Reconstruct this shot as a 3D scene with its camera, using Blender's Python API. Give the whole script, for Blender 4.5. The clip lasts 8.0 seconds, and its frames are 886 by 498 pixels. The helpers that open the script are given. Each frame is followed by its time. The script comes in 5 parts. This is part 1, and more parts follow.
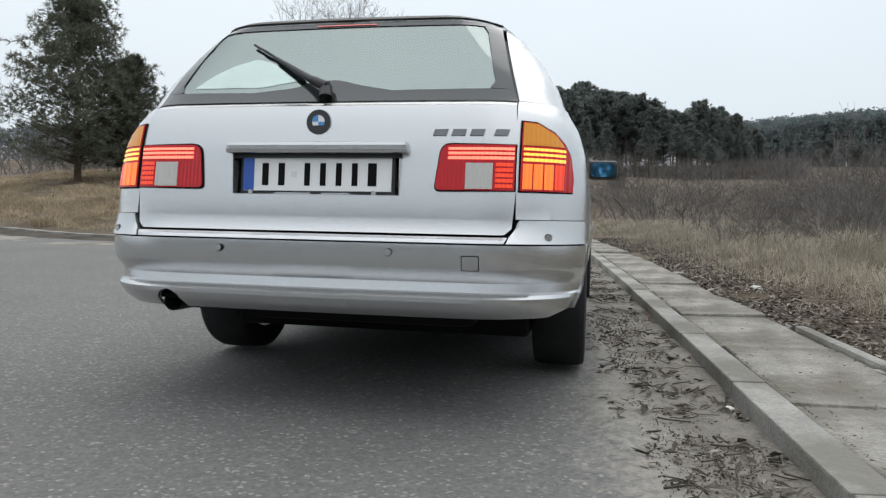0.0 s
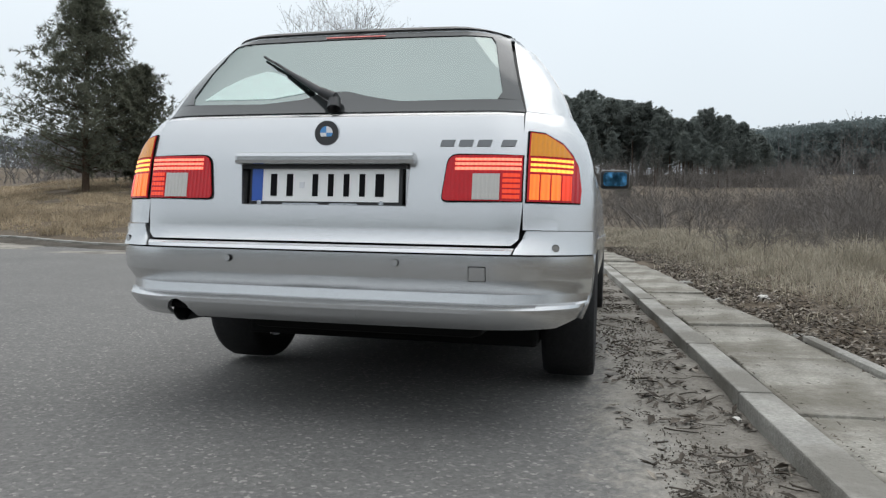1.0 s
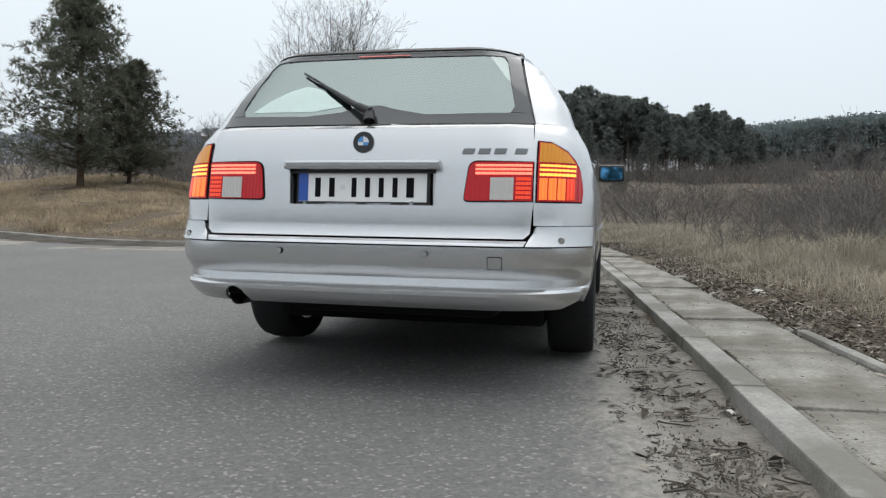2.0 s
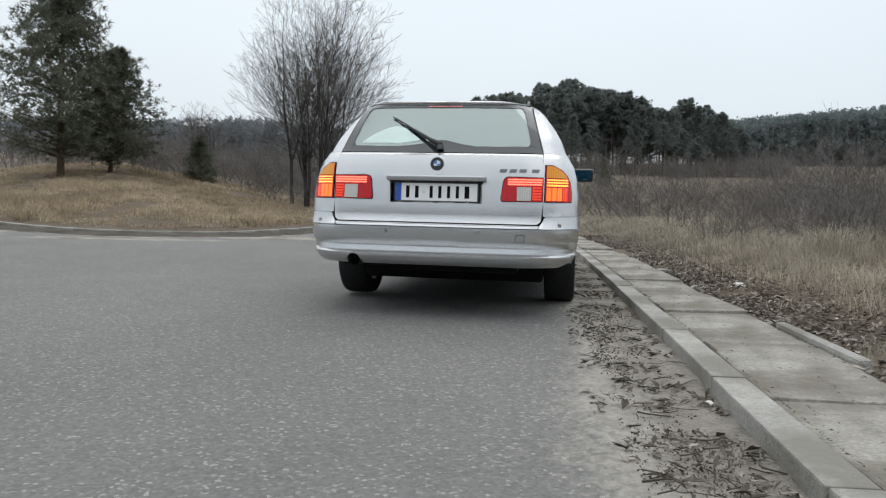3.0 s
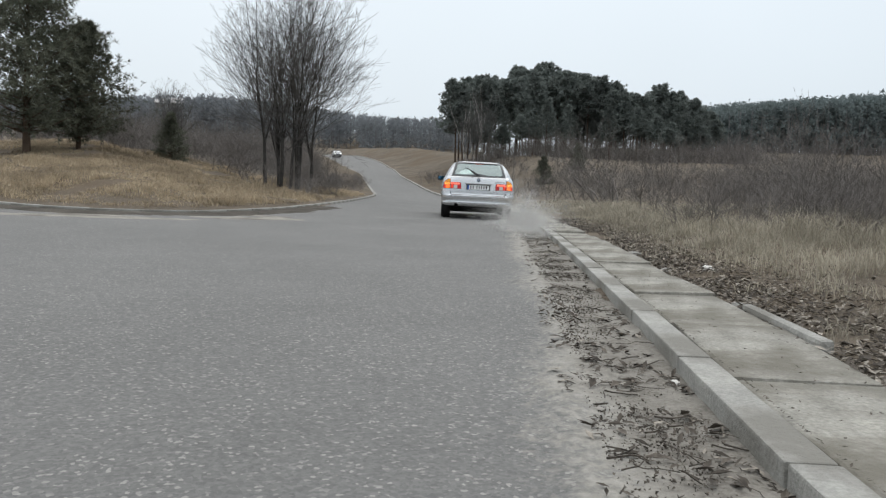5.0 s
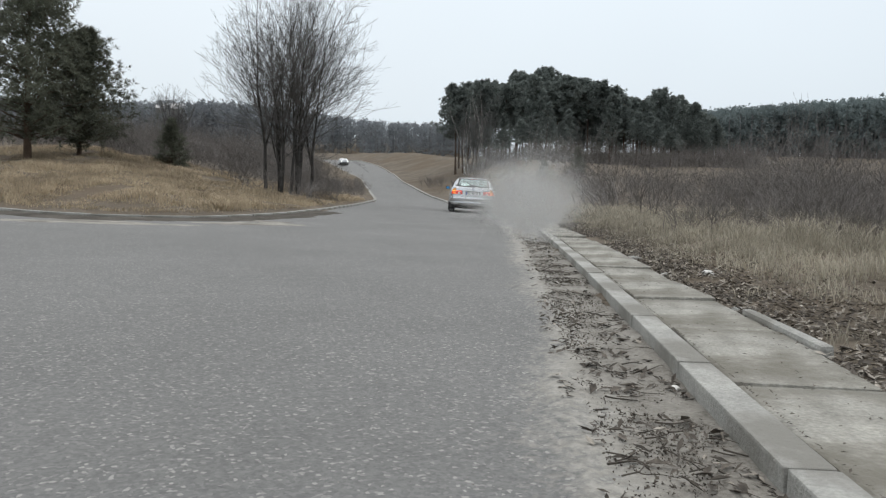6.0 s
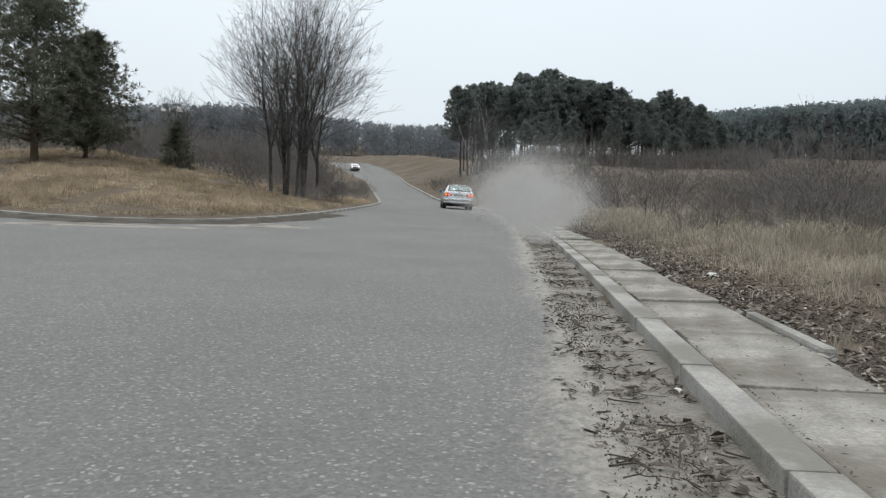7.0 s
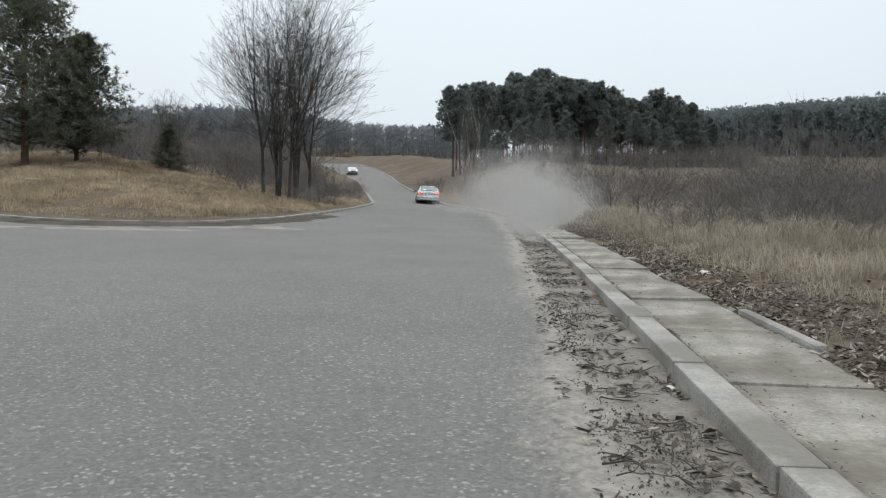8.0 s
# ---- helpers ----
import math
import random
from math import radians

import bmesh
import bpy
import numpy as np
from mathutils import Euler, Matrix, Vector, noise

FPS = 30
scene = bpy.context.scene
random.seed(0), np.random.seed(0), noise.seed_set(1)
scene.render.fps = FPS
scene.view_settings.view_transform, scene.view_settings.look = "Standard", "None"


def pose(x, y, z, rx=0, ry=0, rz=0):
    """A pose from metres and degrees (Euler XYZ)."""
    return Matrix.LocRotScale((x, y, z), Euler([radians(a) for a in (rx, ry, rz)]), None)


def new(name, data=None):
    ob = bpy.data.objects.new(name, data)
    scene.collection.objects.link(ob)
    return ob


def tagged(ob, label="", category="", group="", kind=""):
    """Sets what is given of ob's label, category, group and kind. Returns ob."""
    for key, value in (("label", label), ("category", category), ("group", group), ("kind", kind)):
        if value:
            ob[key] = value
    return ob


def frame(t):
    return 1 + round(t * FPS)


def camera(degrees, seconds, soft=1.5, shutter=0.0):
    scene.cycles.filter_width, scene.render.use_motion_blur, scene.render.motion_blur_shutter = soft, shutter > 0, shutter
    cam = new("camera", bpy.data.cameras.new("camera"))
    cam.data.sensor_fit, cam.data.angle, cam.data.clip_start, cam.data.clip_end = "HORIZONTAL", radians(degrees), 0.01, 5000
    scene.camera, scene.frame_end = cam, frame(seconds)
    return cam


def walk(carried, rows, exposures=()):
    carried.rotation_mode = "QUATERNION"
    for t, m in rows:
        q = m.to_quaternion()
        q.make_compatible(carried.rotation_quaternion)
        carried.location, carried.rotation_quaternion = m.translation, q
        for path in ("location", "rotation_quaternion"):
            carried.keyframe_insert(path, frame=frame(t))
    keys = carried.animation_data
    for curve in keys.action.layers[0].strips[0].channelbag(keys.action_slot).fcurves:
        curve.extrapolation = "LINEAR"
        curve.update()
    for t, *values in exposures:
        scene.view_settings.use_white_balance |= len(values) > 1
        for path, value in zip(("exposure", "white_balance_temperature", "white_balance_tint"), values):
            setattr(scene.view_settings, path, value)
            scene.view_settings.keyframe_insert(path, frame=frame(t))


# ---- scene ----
cam = camera(62.57, 8.0, soft=1.3)
# seconds, place, then tilt, lean and turn of the hand-held camera
PATH = [
    (0.0, -0.031, 0.006, 0.730, 86.99, -0.21, 2.57),
    (0.5, -0.033, 0.011, 0.728, 87.11, -0.27, 2.67),
    (1.0, -0.032, -0.003, 0.737, 87.65, -0.19, 3.05),
    (1.5, -0.026, 0.008, 0.731, 87.52, -0.13, 3.01),
    (3.0, -0.015, 0.011, 0.722, 86.72, -0.56, 1.55),
    (3.5, -0.013, 0.002, 0.717, 86.20, -0.88, 0.73),
    (4.0, -0.008, 0.008, 0.713, 85.76, -1.17, -0.08),
    (4.5, -0.001, 0.022, 0.707, 85.34, -1.32, -0.38),
    (6.0, -0.001, 0.009, 0.716, 85.71, -1.12, -0.39),
    (6.5, 0.000, -0.000, 0.720, 86.00, -1.00, -0.00),
    (7.0, 0.005, -0.007, 0.720, 85.89, -1.04, 0.00),
    (7.5, 0.014, 0.001, 0.716, 85.67, -0.66, -0.29),
    (8.0, 0.008, -0.014, 0.722, 85.90, -0.59, -0.55),
]
walk(cam, [(t, pose(x, y, z, rx, ry, rz)) for t, x, y, z, rx, ry, rz in PATH])

# ---- sky and sun: a bright overcast day ----
SKY, SUN = 1.34, 0.6


def overcast():
    w = bpy.data.worlds.new("overcast")
    scene.world = w
    w.use_nodes = True
    nt = w.node_tree
    bg = nt.nodes["Background"]
    sky = nt.nodes.new("ShaderNodeTexSky")
    sky.sky_type, sky.sun_disc = "NISHITA", False
    sky.sun_elevation, sky.sun_rotation = radians(55), radians(-25)
    sky.dust_density, sky.air_density = 6.0, 1.5
    dim = nt.nodes.new("ShaderNodeVectorMath")
    dim.operation = "SCALE"
    dim.inputs["Scale"].default_value = 0.05
    nt.links.new(sky.outputs[0], dim.inputs[0])
    tc = nt.nodes.new("ShaderNodeTexCoord")
    sep = nt.nodes.new("ShaderNodeSeparateXYZ")
    nt.links.new(tc.outputs["Generated"], sep.inputs[0])
    cloud = nt.nodes.new("ShaderNodeTexNoise")
    cloud.inputs["Scale"].default_value = 1.6
    cloud.inputs["Detail"].default_value = 3
    nt.links.new(tc.outputs["Generated"], cloud.inputs["Vector"])
    lift = nt.nodes.new("ShaderNodeMath")
    lift.operation = "MULTIPLY_ADD"
    lift.inputs[1].default_value, lift.inputs[2].default_value = 0.36, -0.18
    nt.links.new(cloud.outputs["Fac"], lift.inputs[0])
    add = nt.nodes.new("ShaderNodeMath")
    nt.links.new(sep.outputs["Z"], add.inputs[0])
    nt.links.new(lift.outputs[0], add.inputs[1])
    ramp = nt.nodes.new("ShaderNodeValToRGB")
    nt.links.new(add.outputs[0], ramp.inputs[0])
    e = ramp.color_ramp.elements
    e[0].position, e[0].color = 0.0, (0.585, 0.65, 0.705, 1)
    e[1].position, e[1].color = 1.0, (1.42, 1.47, 1.52, 1)
    mid = e.new(0.32)
    mid.color = (0.68, 0.75, 0.81, 1)
    mix = nt.nodes.new("ShaderNodeMixRGB")
    mix.inputs[0].default_value = 0.88
    nt.links.new(dim.outputs[0], mix.inputs[1])
    nt.links.new(ramp.outputs[0], mix.inputs[2])
    nt.links.new(mix.outputs[0], bg.inputs["Color"])
    bg.inputs["Strength"].default_value = SKY
    lamp = bpy.data.lights.new("sun", "SUN")
    lamp.energy, lamp.angle, lamp.color = SUN, radians(50), (1.0, 0.97, 0.93)
    ob = new("sun", lamp)
    ob.rotation_euler = (radians(35), 0, radians(155))


overcast()


# ---- materials ----
def material(name, base, rough=0.8, metal=0.0, vary=0.25, scale=4.0, fine=60.0, bump=0.3, bump_scale=40.0, second=None, spec=0.4, coat=0.0, rand=0.0, bump_dist=0.01):
    """Base colour broken at two scales, with fine relief; second: a stain colour laid in patches."""
    m = bpy.data.materials.new(name)
    m.use_nodes = True
    nt = m.node_tree
    p = nt.nodes["Principled BSDF"]
    p.inputs["Roughness"].default_value = rough
    p.inputs["Metallic"].default_value = metal
    p.inputs["Specular IOR Level"].default_value = spec
    p.inputs["Coat Weight"].default_value = coat
    p.inputs["Coat Roughness"].default_value = 0.08
    tc = nt.nodes.new("ShaderNodeTexCoord")
    geo = tc.outputs["Object"]

    def tex(sc, detail):
        n = nt.nodes.new("ShaderNodeTexNoise")
        n.inputs["Scale"].default_value, n.inputs["Detail"].default_value = sc, detail
        n.inputs["Roughness"].default_value = 0.6
        nt.links.new(geo, n.inputs["Vector"])
        return n.outputs["Fac"]

    def ramp(fac, lo, hi, a, b):
        r = nt.nodes.new("ShaderNodeValToRGB")
        r.color_ramp.elements[0].position, r.color_ramp.elements[1].position = lo, hi
        r.color_ramp.elements[0].color, r.color_ramp.elements[1].color = (*a, 1), (*b, 1)
        nt.links.new(fac, r.inputs[0])
        return r.outputs[0]

    c = Vector(base)
    col = ramp(tex(scale, 6), 0.3, 0.7, c * (1 - vary), c * (1 + vary))
    grain = ramp(tex(fine, 4), 0.3, 0.7, Vector((1, 1, 1)) * (1 - vary * 0.8), Vector((1, 1, 1)) * (1 + vary * 0.8))
    mul = nt.nodes.new("ShaderNodeMixRGB")
    mul.blend_type, mul.inputs[0].default_value = "MULTIPLY", 1.0
    nt.links.new(col, mul.inputs[1])
    nt.links.new(grain, mul.inputs[2])
    out = mul.outputs[0]
    if second:
        mask = ramp(tex(scale * 0.37, 8), 0.48, 0.62, (0, 0, 0), (1, 1, 1))
        mx = nt.nodes.new("ShaderNodeMixRGB")
        nt.links.new(mask, mx.inputs[0])
        nt.links.new(out, mx.inputs[1])
        mx.inputs[2].default_value = (*second, 1)
        out = mx.outputs[0]
    if rand:
        oi = nt.nodes.new("ShaderNodeObjectInfo")
        gi = nt.nodes.new("ShaderNodeNewGeometry")
        ad = nt.nodes.new("ShaderNodeMath")
        nt.links.new(oi.outputs["Random"], ad.inputs[0])
        nt.links.new(gi.outputs["Random Per Island"], ad.inputs[1])
        r = nt.nodes.new("ShaderNodeMath")
        r.operation = "MULTIPLY_ADD"
        r.inputs[1].default_value, r.inputs[2].default_value = rand, 1 - rand
        nt.links.new(ad.outputs[0], r.inputs[0])
        mm = nt.nodes.new("ShaderNodeVectorMath")
        mm.operation = "SCALE"
        nt.links.new(out, mm.inputs[0])
        nt.links.new(r.outputs[0], mm.inputs["Scale"])
        out = mm.outputs[0]
    nt.links.new(out, p.inputs["Base Color"])
    if bump:
        b = nt.nodes.new("ShaderNodeBump")
        b.inputs["Strength"].default_value, b.inputs["Distance"].default_value = bump, bump_dist
        nt.links.new(tex(bump_scale, 6), b.inputs["Height"])
        nt.links.new(b.outputs[0], p.inputs["Normal"])
    return m


def leafy(m, share):
    """Lets part of the light through thin needles and twigs."""
    nt = m.node_tree
    p = nt.nodes["Principled BSDF"]
    tr, mx = nt.nodes.new("ShaderNodeBsdfTranslucent"), nt.nodes.new("ShaderNodeMixShader")
    nt.links.new(p.inputs["Base Color"].links[0].from_socket, tr.inputs["Color"])
    mx.inputs[0].default_value = share
    nt.links.new(p.outputs[0], mx.inputs[1])
    nt.links.new(tr.outputs[0], mx.inputs[2])
    nt.links.new(mx.outputs[0], nt.nodes["Material Output"].inputs[0])
    return m


def dust_material(name, base, cover):
    """Flecks of dust that veil what lies behind them."""
    m = plain(name, base, 1.0, spec=0.0)
    m.node_tree.nodes["Principled BSDF"].inputs["Alpha"].default_value = cover
    return m


def plain(name, base, rough=0.5, metal=0.0, spec=0.5, glow=0.0, coat=0.0):
    m = bpy.data.materials.new(name)
    m.use_nodes = True
    p = m.node_tree.nodes["Principled BSDF"]
    p.inputs["Base Color"].default_value = (*base, 1)
    p.inputs["Roughness"].default_value, p.inputs["Metallic"].default_value = rough, metal
    p.inputs["Specular IOR Level"].default_value = spec
    p.inputs["Coat Weight"].default_value = coat
    if glow:
        p.inputs["Emission Color"].default_value = (*base, 1)
        p.inputs["Emission Strength"].default_value = glow
    return m


def glass_material(name, tint, gloss):
    m = bpy.data.materials.new(name)
    m.use_nodes = True
    nt = m.node_tree
    nt.nodes.remove(nt.nodes["Principled BSDF"])
    tr, gl, mx = nt.nodes.new("ShaderNodeBsdfTransparent"), nt.nodes.new("ShaderNodeBsdfGlossy"), nt.nodes.new("ShaderNodeMixShader")
    tr.inputs["Color"].default_value = (*tint, 1)
    gl.inputs["Roughness"].default_value = 0.03
    gl.inputs["Color"].default_value = (0.86, 0.96, 0.93, 1)
    mx.inputs[0].default_value = gloss
    nt.links.new(tr.outputs[0], mx.inputs[1])
    nt.links.new(gl.outputs[0], mx.inputs[2])
    nt.links.new(mx.outputs[0], nt.nodes["Material Output"].inputs[0])
    return m


def lens_material(name, base, glow, ribs=0.0):
    """Ribbed lamp plastic; the bulb behind it shows as glow."""
    m = plain(name, base, 0.22, 0, 0.3, glow, 0.12)
    nt = m.node_tree
    p = nt.nodes["Principled BSDF"]
    tc = nt.nodes.new("ShaderNodeTexCoord")
    wv = nt.nodes.new("ShaderNodeTexWave")
    wv.bands_direction = "X"
    wv.inputs["Scale"].default_value = 22
    nt.links.new(tc.outputs["Object"], wv.inputs["Vector"])
    b = nt.nodes.new("ShaderNodeBump")
    b.inputs["Strength"].default_value, b.inputs["Distance"].default_value = 0.5, 0.004
    nt.links.new(wv.outputs["Fac"], b.inputs["Height"])
    nt.links.new(b.outputs[0], p.inputs["Normal"])
    if glow:
        r = nt.nodes.new("ShaderNodeMath")
        r.operation = "MULTIPLY_ADD"
        r.inputs[1].default_value, r.inputs[2].default_value = glow * 0.5, glow * 0.75
        nt.links.new(wv.outputs["Fac"], r.inputs[0])
        nt.links.new(r.outputs[0], p.inputs["Emission Strength"])
    return m


def asphalt_material():
    m = material("asphalt", (0.156, 0.152, 0.146), 0.85, vary=0.11, scale=0.55, fine=34, bump=0.7, bump_scale=100, spec=0.25, bump_dist=0.006)
    nt = m.node_tree
    p = nt.nodes["Principled BSDF"]
    old = p.inputs["Base Color"].links[0].from_socket
    tc = nt.nodes.new("ShaderNodeTexCoord")
    vo = nt.nodes.new("ShaderNodeTexVoronoi")
    vo.inputs["Scale"].default_value = 92
    nt.links.new(tc.outputs["Object"], vo.inputs["Vector"])
    sep = nt.nodes.new("ShaderNodeSeparateColor")
    nt.links.new(vo.outputs["Color"], sep.inputs[0])
    rp = nt.nodes.new("ShaderNodeValToRGB")
    e = rp.color_ramp.elements
    e[0].position, e[0].color = 0.05, (0.80, 0.80, 0.80, 1)
    e[1].position, e[1].color = 1.0, (1.9, 1.88, 1.8, 1)
    k = e.new(0.90)
    k.color = (1.08, 1.08, 1.07, 1)
    nt.links.new(sep.outputs[0], rp.inputs[0])
    mx = nt.nodes.new("ShaderNodeMixRGB")
    mx.blend_type, mx.inputs[0].default_value = "MULTIPLY", 1
    nt.links.new(old, mx.inputs[1])
    nt.links.new(rp.outputs[0], mx.inputs[2])
    nt.links.new(mx.outputs[0], p.inputs["Base Color"])
    return m


ASPHALT = asphalt_material()


def sandy_material():
    """Asphalt under drifted sand; the mesh's own 'sandy' value says how much lies there."""
    m = asphalt_material()
    m.name = "sandy_asphalt"
    nt = m.node_tree
    p = nt.nodes["Principled BSDF"]
    old = p.inputs["Base Color"].links[0].from_socket
    tc = nt.nodes.new("ShaderNodeTexCoord")
    at = nt.nodes.new("ShaderNodeAttribute")
    at.attribute_name = "sandy"

    def tex(sc, detail):
        n = nt.nodes.new("ShaderNodeTexNoise")
        n.inputs["Scale"].default_value, n.inputs["Detail"].default_value, n.inputs["Roughness"].default_value = sc, detail, 0.68
        nt.links.new(tc.outputs["Object"], n.inputs["Vector"])
        return n.outputs["Fac"]

    def ramp(fac, lo, hi, a, b):
        r = nt.nodes.new("ShaderNodeValToRGB")
        r.color_ramp.elements[0].position, r.color_ramp.elements[1].position = lo, hi
        r.color_ramp.elements[0].color, r.color_ramp.elements[1].color = (*a, 1), (*b, 1)
        nt.links.new(fac, r.inputs[0])
        return r.outputs[0]

    def mixed(fac, a, b):
        mx = nt.nodes.new("ShaderNodeMixRGB")
        nt.links.new(fac, mx.inputs[0])
        nt.links.new(a, mx.inputs[1])
        nt.links.new(b, mx.inputs[2])
        return mx.outputs[0]

    sand = ramp(tex(28, 6), 0.3, 0.7, (0.205, 0.192, 0.167), (0.345, 0.325, 0.290))
    mulch = ramp(tex(60, 5), 0.35, 0.65, (0.080, 0.071, 0.059), (0.205, 0.187, 0.160))
    inner = nt.nodes.new("ShaderNodeMixRGB")
    inner.blend_type, inner.inputs[0].default_value = "MULTIPLY", 1
    nt.links.new(ramp(tex(5.5, 8), 0.24, 0.54, (0, 0, 0), (0.85, 0.85, 0.85)), inner.inputs[1])
    nt.links.new(ramp(at.outputs["Fac"], 0.66, 0.88, (0, 0, 0), (1, 1, 1)), inner.inputs[2])
    sand = mixed(inner.outputs[0], sand, mulch)
    grain = nt.nodes.new("ShaderNodeMath")
    grain.operation = "MULTIPLY_ADD"
    grain.inputs[1].default_value, grain.inputs[2].default_value = 1.3, -0.65
    nt.links.new(tex(24, 8), grain.inputs[0])
    add = nt.nodes.new("ShaderNodeMath")
    nt.links.new(at.outputs["Fac"], add.inputs[0])
    nt.links.new(grain.outputs[0], add.inputs[1])
    out = mixed(ramp(add.outputs[0], 0.32, 0.68, (0, 0, 0), (1, 1, 1)), old, sand)
    nt.links.new(out, p.inputs["Base Color"])
    return m


VERGE = sandy_material()
SAND = material("road_sand", (0.270, 0.252, 0.222), 0.95, vary=0.25, scale=3.5, fine=90, bump=0.8, bump_scale=70, second=(0.15, 0.137, 0.117), spec=0.1)
CONCRETE = material("old_concrete", (0.300, 0.292, 0.268), 0.9, vary=0.24, scale=3.5, fine=70, bump=0.9, bump_scale=55, second=(0.20, 0.19, 0.168), spec=0.2, rand=0.04)
SLAB = material("slab_concrete", (0.262, 0.250, 0.220), 0.92, vary=0.30, scale=4.5, fine=60, bump=0.9, bump_scale=45, second=(0.155, 0.143, 0.118), spec=0.2, rand=0.10)
GUTTER = material("gutter_dirt", (0.078, 0.069, 0.058), 0.97, vary=0.35, scale=1.5, fine=20, bump=0.8, bump_scale=15, spec=0.1)
SOIL = material("dry_meadow_soil", (0.128, 0.106, 0.082), 0.97, vary=0.3, scale=0.35, fine=9, bump=1.0, bump_scale=6, second=(0.115, 0.088, 0.062), spec=0.1, bump_dist=0.06)
DRYGRASS = leafy(material("dry_grass", (0.35, 0.285, 0.20), 0.9, vary=0.42, scale=0.35, fine=2.5, bump=0, rand=0.2, spec=0.1), 0.35)
FIELDGRASS = leafy(material("field_grass", (0.335, 0.302, 0.240), 0.9, vary=0.35, scale=0.5, fine=3, bump=0, rand=0.2, spec=0.1), 0.35)
LITTER = material("dead_leaves", (0.082, 0.070, 0.058), 0.9, vary=0.4, scale=5, fine=40, bump=0, rand=0.55, spec=0.2)
PALELEAF = material("bleached_leaves", (0.235, 0.210, 0.178), 0.9, vary=0.4, scale=5, fine=40, bump=0, rand=0.45, spec=0.2)
BARK = material("grey_brown_bark", (0.060, 0.056, 0.052), 0.95, vary=0.3, scale=3, fine=30, bump=0.8, bump_scale=25, spec=0.1)
PINEBARK = material("pine_bark", (0.095, 0.068, 0.050), 0.95, vary=0.3, scale=3, fine=30, bump=0.8, bump_scale=25, spec=0.1)
BIRCHBARK = material("birch_bark", (0.42, 0.40, 0.37), 0.85, vary=0.3, scale=5, fine=15, bump=0.3, second=(0.08, 0.07, 0.06))
CROWNTWIG = material("dark_twigs", (0.118, 0.112, 0.106), 0.95, vary=0.25, scale=0.6, fine=8, bump=0, spec=0.1)
TWIGS = material("bare_twigs", (0.162, 0.147, 0.136), 0.95, vary=0.25, scale=0.6, fine=8, bump=0, rand=0.25, spec=0.1)
NEEDLES = leafy(material("pine_needles", (0.118, 0.124, 0.092), 0.75, vary=0.3, scale=0.8, fine=8, bump=0, rand=0.35, spec=0.25), 0.3)
# the stand's needles are lightened in colour for distance haze
HAZENEEDLES = leafy(material("hazed_needles", (0.172, 0.192, 0.176), 0.85, vary=0.3, scale=0.25, fine=3, bump=0, rand=0.3, spec=0.15), 0.4)
# haze painted in: ridge crowns paler and bluer than near needles
HAZEFOREST = leafy(material("hazed_forest", (0.170, 0.200, 0.196), 0.95, vary=0.2, scale=0.08, fine=1.2, bump=0, rand=0.2, spec=0.05), 0.4)
# the hill's crowns carry the most haze in their colour
HAZEHILL = leafy(material("hazy_hill_wood", (0.235, 0.250, 0.262), 0.95, vary=0.15, scale=0.05, fine=0.8, bump=0, rand=0.15, spec=0.05), 0.5)
# far trunks greyed in colour by the same painted haze
HAZETRUNK = material("hazed_trunks", (0.17, 0.165, 0.165), 0.95, vary=0.3, scale=0.2, fine=2, bump=0, rand=0.3, spec=0.05)
STONE = material("pale_stone", (0.62, 0.60, 0.56), 0.85, vary=0.12, scale=20, fine=120, bump=0.4, bump_scale=80)
DUST = dust_material("road_dust", (0.68, 0.665, 0.635), 0.19)
PAINT = material("silver_paint", (0.575, 0.58, 0.585), 0.27, metal=0.84, vary=0.015, scale=1.5, fine=400, bump=0.02, bump_scale=900, spec=0.5, coat=0.35)
SEAM = plain("black_seam", (0.006, 0.006, 0.006), 0.8, spec=0.1)
TRIM = plain("black_trim", (0.018, 0.018, 0.019), 0.45)
BAND = plain("black_glass_band", (0.03, 0.034, 0.034), 0.12, spec=0.8)
RUBBER = material("tyre_rubber", (0.017, 0.017, 0.018), 0.85, vary=0.2, scale=8, fine=60, bump=0.3, bump_scale=60, spec=0.3)
ALLOY = plain("alloy", (0.5, 0.5, 0.51), 0.3, 0.9)
CHROME = plain("chrome", (0.62, 0.63, 0.65), 0.15, 1.0)
BADGE = plain("dull_badge", (0.16, 0.165, 0.17), 0.3, 0.6)
UNDER = plain("underbody", (0.012, 0.012, 0.012), 0.9, spec=0.1)
SEAT = plain("dark_upholstery", (0.03, 0.03, 0.032), 0.9)
GLASS = glass_material("tinted_glass", (0.27, 0.33, 0.32), 0.275)
CLEARGLASS = glass_material("wiped_glass", (0.80, 0.86, 0.84), 0.30)
MIRROR = plain("blue_mirror_glass", (0.12, 0.36, 0.62), 0.03, 1.0)
RED = lens_material("red_lens", (0.46, 0.010, 0.016), 0.09)
REDLIT = lens_material("lit_red_lens", (1.0, 0.22, 0.14), 1.2)
AMBER = lens_material("amber_lens", (0.66, 0.25, 0.015), 0.14)
AMBERLIT = lens_material("lit_amber_lens", (1.0, 0.42, 0.06), 1.4)
WHITELENS = lens_material("clear_lens", (0.55, 0.53, 0.50), 0.0)
PLATE = plain("plate_white", (0.84, 0.84, 0.83), 0.35)
INK = plain("plate_ink", (0.008, 0.008, 0.009), 0.8, spec=0.1)
BLUE = plain("plate_blue", (0.03, 0.10, 0.42), 0.4)
SKYBLUE = plain("roundel_blue", (0.10, 0.30, 0.62), 0.25)
WHITE = plain("roundel_white", (0.75, 0.76, 0.78), 0.25)
CARWHITE = plain("white_car_paint", (0.58, 0.59, 0.60), 0.3, coat=0.5)
